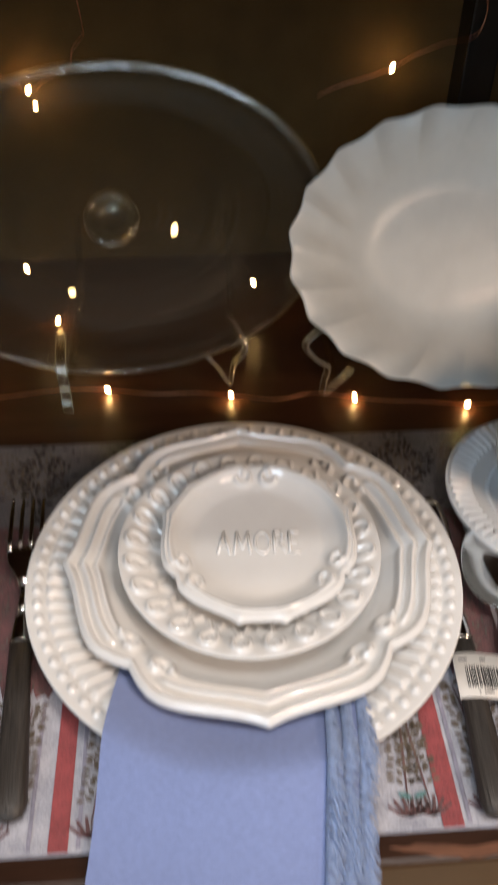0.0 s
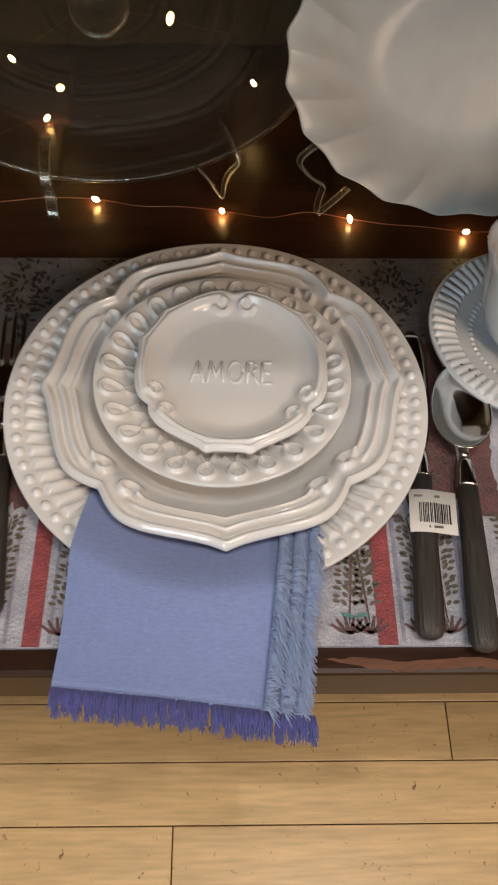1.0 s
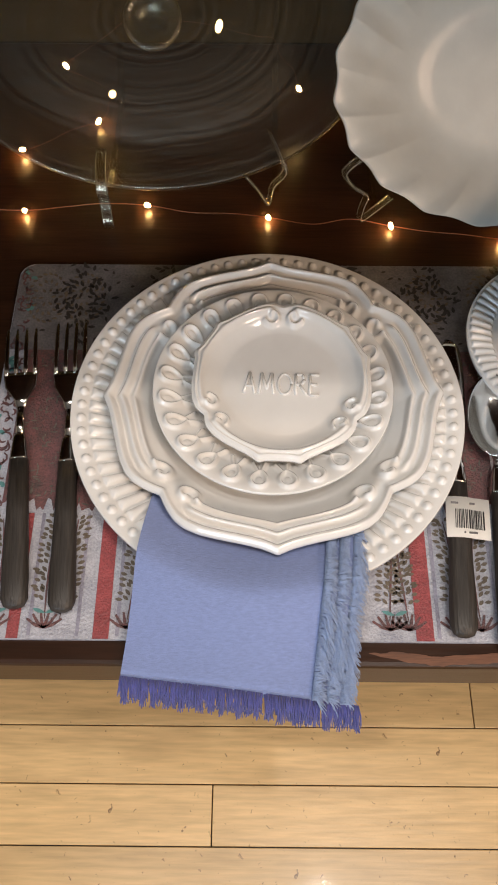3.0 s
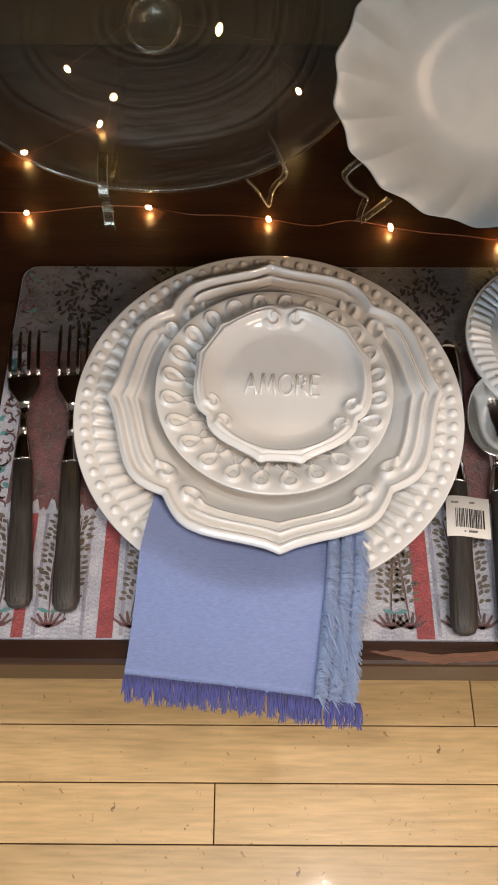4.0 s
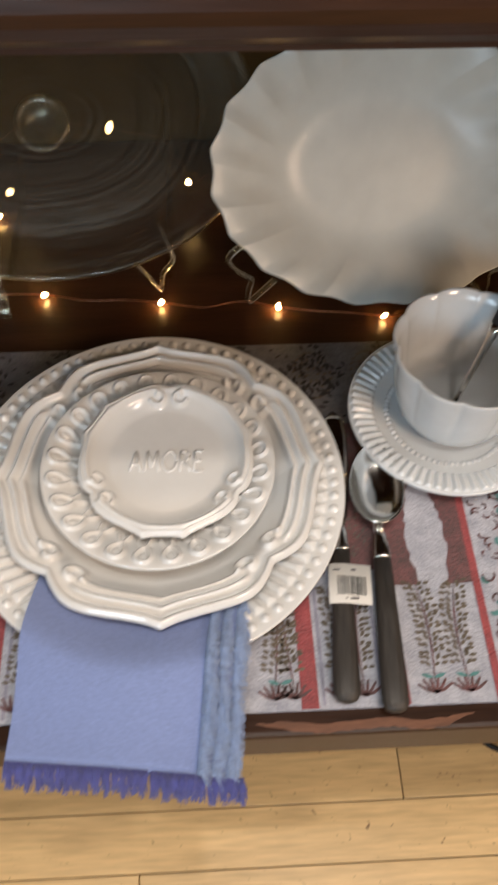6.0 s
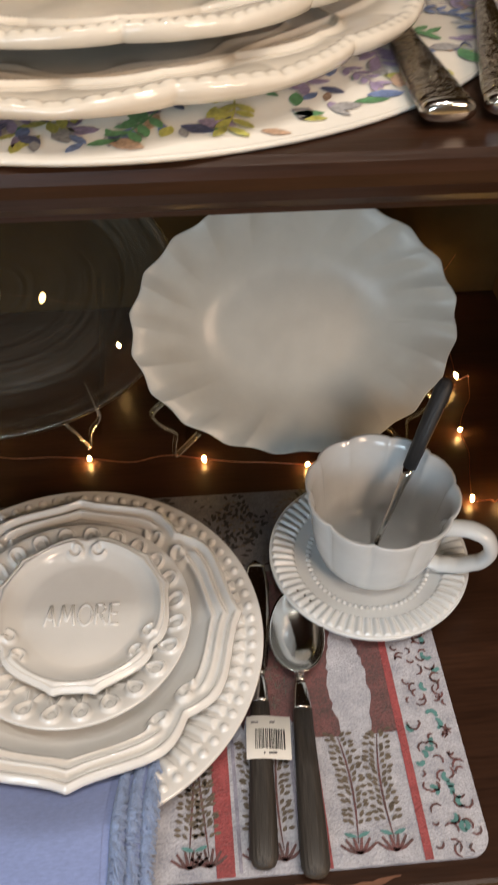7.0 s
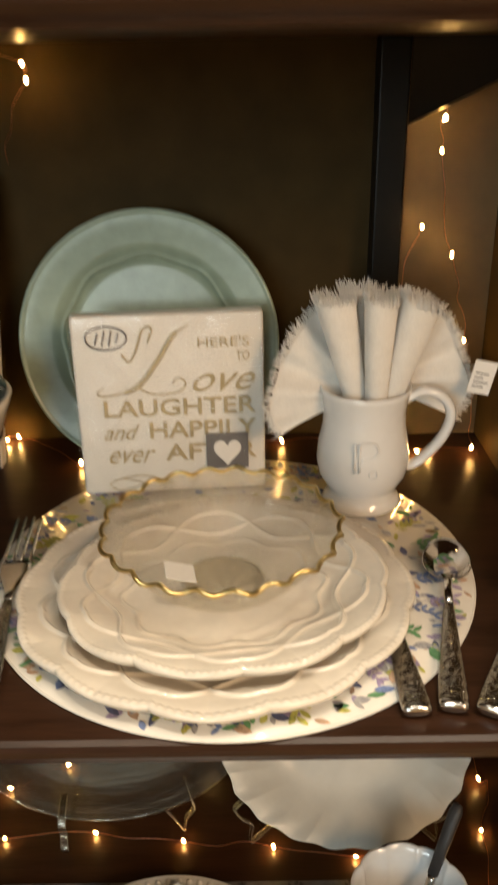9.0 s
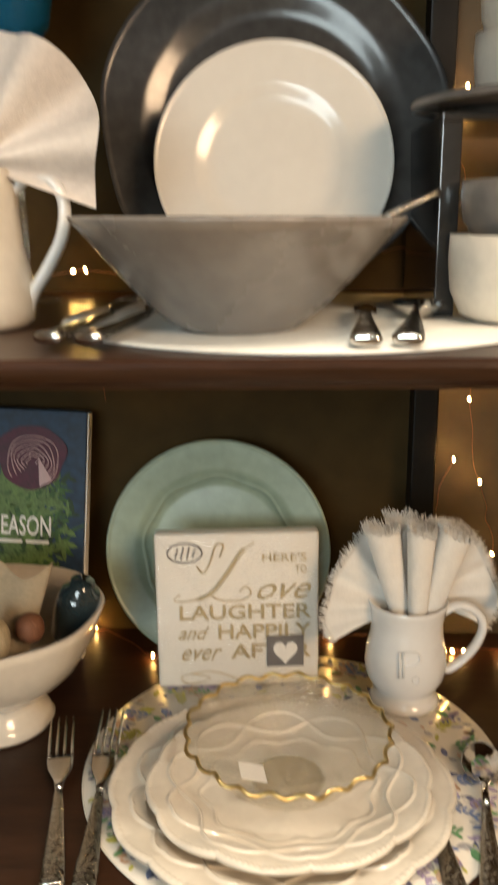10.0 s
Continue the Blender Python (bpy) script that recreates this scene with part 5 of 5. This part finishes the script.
revolve("body", [(.0001, .004), (.042, .004), (.050, 0), (.052, .004), (.047, .012), (.038, .022), (.037, .030), (.060, .044), (.082, .066), (.096, .090), (.103, .112), (.107, .122), (.104, .1235), (.097, .112), (.088, .088), (.072, .064), (.05, .048), (.0001, .044)], CREAM, fb, n=96,
        shape=lambda t, k: 1 + .012 * math.sin(8 * t) * (k > 8))
cloth = empty("burlap_cloth", pose(-0.222, 0.54, S2 + .10), "tan burlap cloth draped in the footed bowl", "cloth")
U, V = np.meshgrid(np.linspace(-1, 1, 30), np.linspace(0, 1, 24), indexing="ij")
grid_mesh("cloth", np.concatenate([.050 * U + .02 * V * U, (.050 * U + .02 * V * U)[::-1]]), np.concatenate([.035 * V + .008 * np.sin(U * 7), (.035 * V + .008 * np.sin(U * 7) + .0015)[::-1]]),
          np.concatenate([-.01 + .075 * V + .010 * np.cos(U * 5) * V, (-.01 + .075 * V + .010 * np.cos(U * 5) * V)[::-1]]), BURLAP, cloth)
jar = empty("dark_jar", pose(-0.146, 0.604, S2 + .078) @ pose(0, 0, 0, 8, 16, 0) @ Matrix.Scale(.86, 4), "dark glossy jar standing in the footed bowl", "jar")
revolve("body", [(.0001, 0), (.022, 0), (.025, .004), (.026, .05), (.022, .064), (.014, .070), (.014, .078), (.0001, .079)], material("dark green glass", (.02, .035, .04), .08, vary=.1, coat=1.0), jar)
for k, (x, y, z, r, c) in enumerate(((-.150, .505, .125, .022, (.60, .50, .34)), (-.120, .535, .122, .014, (.25, .10, .05)), (-.205, .505, .122, .020, (.62, .52, .36)), (-.185, .560, .128, .016, (.45, .20, .15)))):
    nut = empty("bulb_root" if k in (0, 2) else "nut", pose(x - .045, y, S2 + z), "pale dried ball lying in the footed bowl" if k in (0, 2) else "brown nut lying in the footed bowl", "ornament")
    revolve("body", [(max(.0001, r * math.sin(a) * (1 + .05 * math.sin(3 * a))), -r * math.cos(a)) for a in np.linspace(0, math.pi, 14)], material("dried husk", c, .7, vary=.25, scale=60, stretch=(3, 3, .6), bump=.5, bump_scale=140), nut, n=28)


# ---- upper shelf ----
S3 = 0.781
round_mat(0.085, 0.520, S3, 0.190, material("plain white woven mat", (.74, .74, .70), .7, vary=.05, scale=40, bump=.3, bump_scale=400), "plain white round placemat on the upper shelf")
gb = empty("serving_bowl", pose(0.035, 0.440, S3 + .003) @ pose(0, 0, 0, 0, .6, 0), "large grey satin ceramic serving bowl with flared sides", "bowl")
revolve("body", [(.0001, .001), (.036, .001), (.041, .0), (.047, .003), (.060, .0135), (.072, .025), (.084, .038), (.098, .054), (.110, .068), (.1165, .0745), (.1155, .0765), (.108, .0715), (.095, .057), (.080, .041), (.062, .021), (.044, .008), (.0001, .007)], BOWLGREY, gb, n=96,
        shape=lambda t, k: 1 + .008 * math.sin(3 * t + 1) + .005 * math.sin(5 * t))
sv = empty("serving_spoon", pose(0.120, 0.470, S3 + .068) @ pose(0, 0, 0, 0, -24, 8), "hammered steel serving spoon resting in the grey bowl", "spoon")
loft("handle", [(0, .004, .002, 0), (.02, .005, .0022, 0), (.05, .0062, .0026, 0), (.064, .0066, .0028, 0), (.068, .004, .002, 0)], HAMMERED, sv).matrix_local = pose(0, 0, 0, 0, 0, -90)

DINNERWHITE = material("warm white glazed plate", (.82, .78, .71), .2, vary=.03, scale=12, coat=.5, bump=.05, bump_scale=30)
round_plate("white_plate", lean_pose(0.0605, 0.612, S3 + .122, 14), .1035, DINNERWHITE, "warm white round plate standing behind the grey bowl", .60, .005)
round_plate("grey_plate", lean_pose(0.058, 0.668, S3 + .158, 12), .158, GREY, "large dark grey organic plate with uneven rim standing up", .70, .008,
            outline=lambda t: 1 + .018 * np.sin(3 * t + .6) + .012 * np.sin(7 * t) + .01 * np.sin(5 * t + 2))
ps = empty("plate_stand", pose(0, 0, 0), "dark metal plate stand behind the grey bowl", "plate stand")
for x in (.03, .09):
    part("arm", tube(bmesh.new(), curve([(x, .575, S3 + .024), (x, .572, S3 + .012), (x, .585, S3 + .0165), (x, .62, S3 + .012), (x, .69, S3 + .004), (x, .70, S3 + .05), (x, .722, S3 + .11)], 5), .0022, 8), BLACKMETAL, ps)

for a, b, kd in (((-.078, .352), (-.040, .550), "fork"), ((-.052, .349), (-.012, .545), "fork"), ((.116, .336), (.135, .53), "knife"), ((.141, .339), (.178, .525), "spoon")):
    hammered_set(a, b, kd, S3 + .0028, label="dark hammered steel %s on the white placemat" % kd)

bm_ = empty("pitcher_mug", pose(-0.170, 0.470, S3 + .0005), "tall white and cream glazed ceramic mug with large handle", "mug")
revolve("body", [(.0001, .001), (.038, .001), (.046, 0), (.050, .006), (.052, .02), (.050, .040), (.046, .058), (.0445, .085), (.046, .112), (.0455, .1135), (.043, .112), (.042, .085), (.043, .058), (.047, .04), (.049, .02), (.04, .008), (.0001, .006)], CREAM, bm_, n=64)
p = curve([(.042, 0, .098), (.054, 0, .108), (.070, 0, .106), (.079, 0, .090), (.076, 0, .066), (.063, 0, .042), (.052, 0, .026), (.046, 0, .012)], 6)
part("handle", tube(bmesh.new(), p, [.0048] * len(p), 12, 1.3, (0, 1, 0)), CERAMIC, bm_)
CHECKCLOTH = material("white cloth with faint grey checks", (.76, .71, .67), .9, vary=.1, scale=30, bump=.3, bump_scale=800, sheen=.2)
fan_napkin("fan_napkin", pose(-0.150, 0.452, S3 + .116) @ pose(0, 0, 0, -8, 0, 12), .100, -20, 150, 4, CHECKCLOTH, "white napkin with faint grey checks fanned out of the tall mug", fray=False, depth=.014, seed=5)
gob = empty("goblet", pose(-0.178, 0.660, S3 + .0005), "clear goblet with bright blue glass rim", "goblet")
revolve("base", [(.0001, 0), (.032, 0), (.032, .002), (.005, .006), (.004, .02), (.004, .21), (.006, .22), (.0001, .222)], GLASS, gob)
revolve("cup", [(.0001, .222), (.02, .226), (.036, .245), (.042, .275), (.040, .31), (.039, .31), (.040, .275), (.034, .248), (.0001, .228)], material("blue glass", (.02, .30, .55), .05, vary=.1, trans=.7, ior=1.45), gob)

# riser with stacked cups
riser = empty("display_riser", pose(0, 0, 0), "dark smoked acrylic riser with a plate on top", "riser")
SMOKED = material("smoked dark acrylic", (.03, .028, .026), .12, vary=.1, scale=20, coat=.5)
part("side_panel", boxed(.185, .500, S3 + .0005, .200, .66, S3 + .145, .001), SMOKED, riser, smooth=False)
part("side_panel", boxed(.405, .500, S3 + .0005, .411, .66, S3 + .145, .001), SMOKED, riser, smooth=False)
part("top", boxed(.185, .500, S3 + .1452, .411, .66, S3 + .151, .001), SMOKED, riser, smooth=False)
round_plate("grey_plate", pose(0.287, 0.565, S3 + .1525), .115, BOWLGREY, "dark grey round plate lying on the riser", .66, .006)


def tumbler(at, r, hgt, mat_, label):
    root = empty("cup", pose(*at), label, "cup", "stacked handmade cups")
    revolve("body", [(.0001, .001), (r * .6, .0), (r * .82, hgt * .08), (r * .96, hgt * .35), (r, hgt * .7), (r * .99, hgt), (r * .94, hgt), (r * .94, hgt * .7), (r * .88, hgt * .35), (r * .6, hgt * .12), (.0001, hgt * .1)], mat_, root, n=56,
            shape=lambda t, k: 1 + .008 * math.sin(3 * t + at[0] * 40) + .005 * math.sin(5 * t))


WARMCUP = material("matt white stoneware", (.70, .65, .57), .45, vary=.07, scale=20, bump=.3, bump_scale=60)
tumbler((.243, .470, S3 + .003), .054, .062, WARMCUP, "white handmade ceramic cup at the bottom of a stack")
tumbler((.247, .472, S3 + .0605), .051, .042, BOWLGREY, "grey handmade ceramic cup stacked on a white one")
tumbler((.266, .560, S3 + .162), .047, .052, WARMCUP, "white handmade cup on the grey plate")
tumbler((.267, .562, S3 + .206), .045, .055, WARMCUP, "white handmade cup stacked on another")

# black slanted wedge in the corner under the upper shelf
bm = bmesh.new()
vs = [bm.verts.new(p) for p in ((.2395, .736, .690), (.2395, .736, .7615), (.334, .615, .7615), (.334, .615, .752))]
f = bm.faces.new(vs)
r = bmesh.ops.extrude_face_region(bm, geom=[f])
bmesh.ops.translate(bm, vec=(.003, .004, 0), verts=[v for v in r["geom"] if isinstance(v, bmesh.types.BMVert)])
bmesh.ops.recalc_face_normals(bm, faces=bm.faces[:])
tagged(part("corner_wedge", bm, BLACKMETAL, smooth=False), "black slanted wedge in the corner under the upper shelf", "bracket", kind="structure")


# ---- strings of fairy lights ----
BULB_ME = None


def fairy_string(pts, bulbs, seed=1, sag=.004, wire=.00034, big=()):
    """Copper wire through points, with a lit drop at each place in bulbs; those in big are enlarged to stand for glow.
    """
    global BULB_ME
    root = empty("fairy_lights", pose(0, 0, 0), "thin copper wire string of warm fairy lights", "string lights", "fairy light strings")
    rn = random.Random(seed)
    line = []
    P = [Vector(p) for p in pts]
    for a, b in zip(P, P[1:]):
        line.append(a)
        for f in (.33, .67):
            q = a.lerp(b, f)
            line.append(q + Vector((rn.uniform(-1, 1), rn.uniform(-1, 1), rn.uniform(-.1, .6))) * sag)
    line.append(P[-1])
    part("wire", tube(bmesh.new(), curve(line, 6), wire, 5), COPPER, root)
    for b in bulbs:
        if BULB_ME is None:
            bmb = bmesh.new()
            bmesh.ops.create_uvsphere(bmb, u_segments=10, v_segments=8, radius=.0022)
            bmesh.ops.scale(bmb, vec=(.8, .8, 1.35), verts=bmb.verts[:])
            ob = part("bulb", bmb, BULB, root)
            BULB_ME = ob.data
        else:
            ob = new("bulb", BULB_ME)
            ob.parent = root
        if b in big:
            ob.data = BULB_ME.copy()
            ob.data.materials[0] = BULB_GLOW
        ob.matrix_local = Matrix.Translation(b) @ pose(0, 0, 0, rn.uniform(-70, 70), rn.uniform(-70, 70), 0) @ Matrix.Scale(1.7 if b in big else 1.0, 4)
    return root


B1 = [(-.30, .56, .005), (-.173, .555, .005), (-.078, .561, .005), (.016, .549, .005), (.110, .541, .005), (.194, .528, .005), (.27, .535, .005)]
fairy_string(B1, B1[1:-1], 1)
B2 = [(-.21, .755, .20), (-.135, .750, .162), (-.10, .752, .18), (-.087, .755, .21), (-.09, .757, .26)]
fairy_string(B2, [B2[1], (-.131, .748, .150)], 2)
B3 = [(.10, .76, .15), (.158, .750, .175), (.215, .73, .205), (.225, .732, .25)]
fairy_string(B3, [B3[1]], 3)
B4 = [(.37, .757, .05), (.354, .745, .03), (.341, .62, .012), (.345, .60, .022), (.329, .557, .006), (.318, .48, .006), (.332, .47, .012), (.345, .485, .016)]
fairy_string(B4, [B4[1], B4[2], B4[4], B4[5], B4[7]], 4)
B5 = [(.268, .73, .755), (.271, .73, .695), (.269, .725, .668), (.275, .725, .62), (.286, .725, .575), (.296, .73, .53), (.305, .725, .49), (.312, .70, .43), (.318, .705, .382), (.276, .707, .378), (.263, .707, .378)]
fairy_string(B5, [B5[1], B5[2], B5[4], B5[6], B5[8], B5[9], B5[10]], 5)
B6 = [(.240, .728, .54), (.243, .727, .57), (.256, .725, .601)]
fairy_string(B6, [B6[2]], 6, .001)
B7 = [(-.30, .75, .378), (-.157, .755, .379), (-.145, .752, .378), (-.078, .690, .379), (.02, .745, .378), (.126, .735, .379), (.19, .75, .378)]
fairy_string(B7, [B7[1], B7[3], B7[5], (-.168, .75, .378)], 7)
B8 = [(-.13, .752, .756), (-.100, .735, .745), (-.098, .735, .732), (-.12, .755, .70), (-.13, .758, .66)]
fairy_string(B8, [B8[1], B8[2]], 8)
B9 = [(-.25, .74, S3 + .006), (-.148, .72, S3 + .025), (-.135, .72, S3 + .026), (-.06, .74, S3 + .01), (.17, .74, S3 + .04), (.223, .725, .831), (.24, .72, .86), (.250, .72, .887), (.236, .728, .932), (.25, .73, .98)]
fairy_string(B9, [B9[1], B9[2], B9[5], B9[7], B9[8], B9[9]], 9)

# light spots seen in the glass platter, built as bulbs; two enlarged for glow
B10 = [(-.24, .64, .01), (-.1835, .6205, .006), (-.1247, .654, .006), (-.1085, .650, .036), (-.1447, .6655, .050), (-.09, .70, .07), (-.0233, .686, .0705), (.02, .70, .05), (.0405, .66, .034), (.06, .70, .01)]
fairy_string(B10, [B10[1], B10[2], B10[3], B10[4], B10[6], B10[8]], 10, wire=.00008, big=(B10[3], B10[6]))

# worn reddish patch along the front of the lower shelf
bm = bmesh.new()
rn = random.Random(2)
far = [(.074 + .130 * k / 40, .2135 + .0012 * math.sin(k * .35) + rn.uniform(-.0006, .0006)) for k in range(41)]
near = [(x, y - .0050 * min(1, k / 6, (40 - k) / 6) - .0006 + rn.uniform(-.0004, .0004)) for k, (x, y) in enumerate(far)]
bm.faces.new([bm.verts.new((x, y, .0004)) for x, y in near + far[::-1]])
part("worn_patch", bm, material("worn reddish wood", (.19, .075, .036), .4, vary=.3, scale=40, stretch=(.6, 6, 6)), bpy.data.objects["shelf_lower"], "worn patch of lighter reddish wood", smooth=False)


cable = empty("cable", pose(0, 0, 0), "black power cable lying on the wooden floor", "cable")
part("cord", tube(bmesh.new(), curve([(.300, .330, -.3985), (.315, .305, -.3985), (.345, .283, -.3985), (.42, .262, -.3985), (.60, .27, -.3985), (.9, .35, -.3985)], 8), .0032, 8), BLACKMETAL, cable)


# ---- floorboards ----
FLOOR_Z = -0.402
floor = tagged(part("floor", boxed(-3.0, -3.0, FLOOR_Z - .0135, 3.0, .765, FLOOR_Z - .0125), DARKWOOD, smooth=False), "varnished pale maple strip floor with dark joints", "floor", kind="structure")
PITCH = 0.0556
ROW0 = 0.187
cuts = {0: [-.032], 1: [.62], -1: [.33], 2: [.234], 3: [-.35]}
meshes = {}


def board(x0, x1, y):
    w, ln = PITCH - .0011, x1 - x0 - .0011
    key = round(ln, 3)
    if key not in meshes:
        bmb = bmesh.new()
        box(bmb, -ln / 2, -w / 2, -.012, ln / 2, w / 2, 0, .0006)
        ob = part("floorboard", bmb, MAPLE, floor, smooth=False)
        meshes[key] = ob.data
    else:
        ob = new("floorboard", meshes[key])
        ob.parent = floor
    ob.location = ((x0 + x1) / 2, y, FLOOR_Z)


rn = random.Random(21)
for k in range(-14, 6):
    y0 = ROW0 - PITCH / 2 + PITCH * k
    xs = [-1.5] + cuts.get(k, [round(rn.uniform(-.9, .9), 1)]) + [1.5]
    for a, b in zip(xs, xs[1:]):
        board(a, b, y0)
for x0, x1 in ((-3.0, 3.0),):
    bm = bmesh.new()
    for k in range(-56, 10):
        y = ROW0 - PITCH / 2 + PITCH * k
        for a, b in (((-3, -1.5), (1.5, 3)) if -14 <= k < 6 else ((-3, -1.2), (-1.2, .9), (.9, 3))):
            if y + PITCH / 2 < .766:
                box(bm, a + .001, y - PITCH / 2 + .0006, FLOOR_Z - .012, b, y + PITCH / 2 - .0006, FLOOR_Z)
    tagged(part("floorboards_far", bm, MAPLE, floor, "pale maple strip boards further off", smooth=False), kind="stuff")
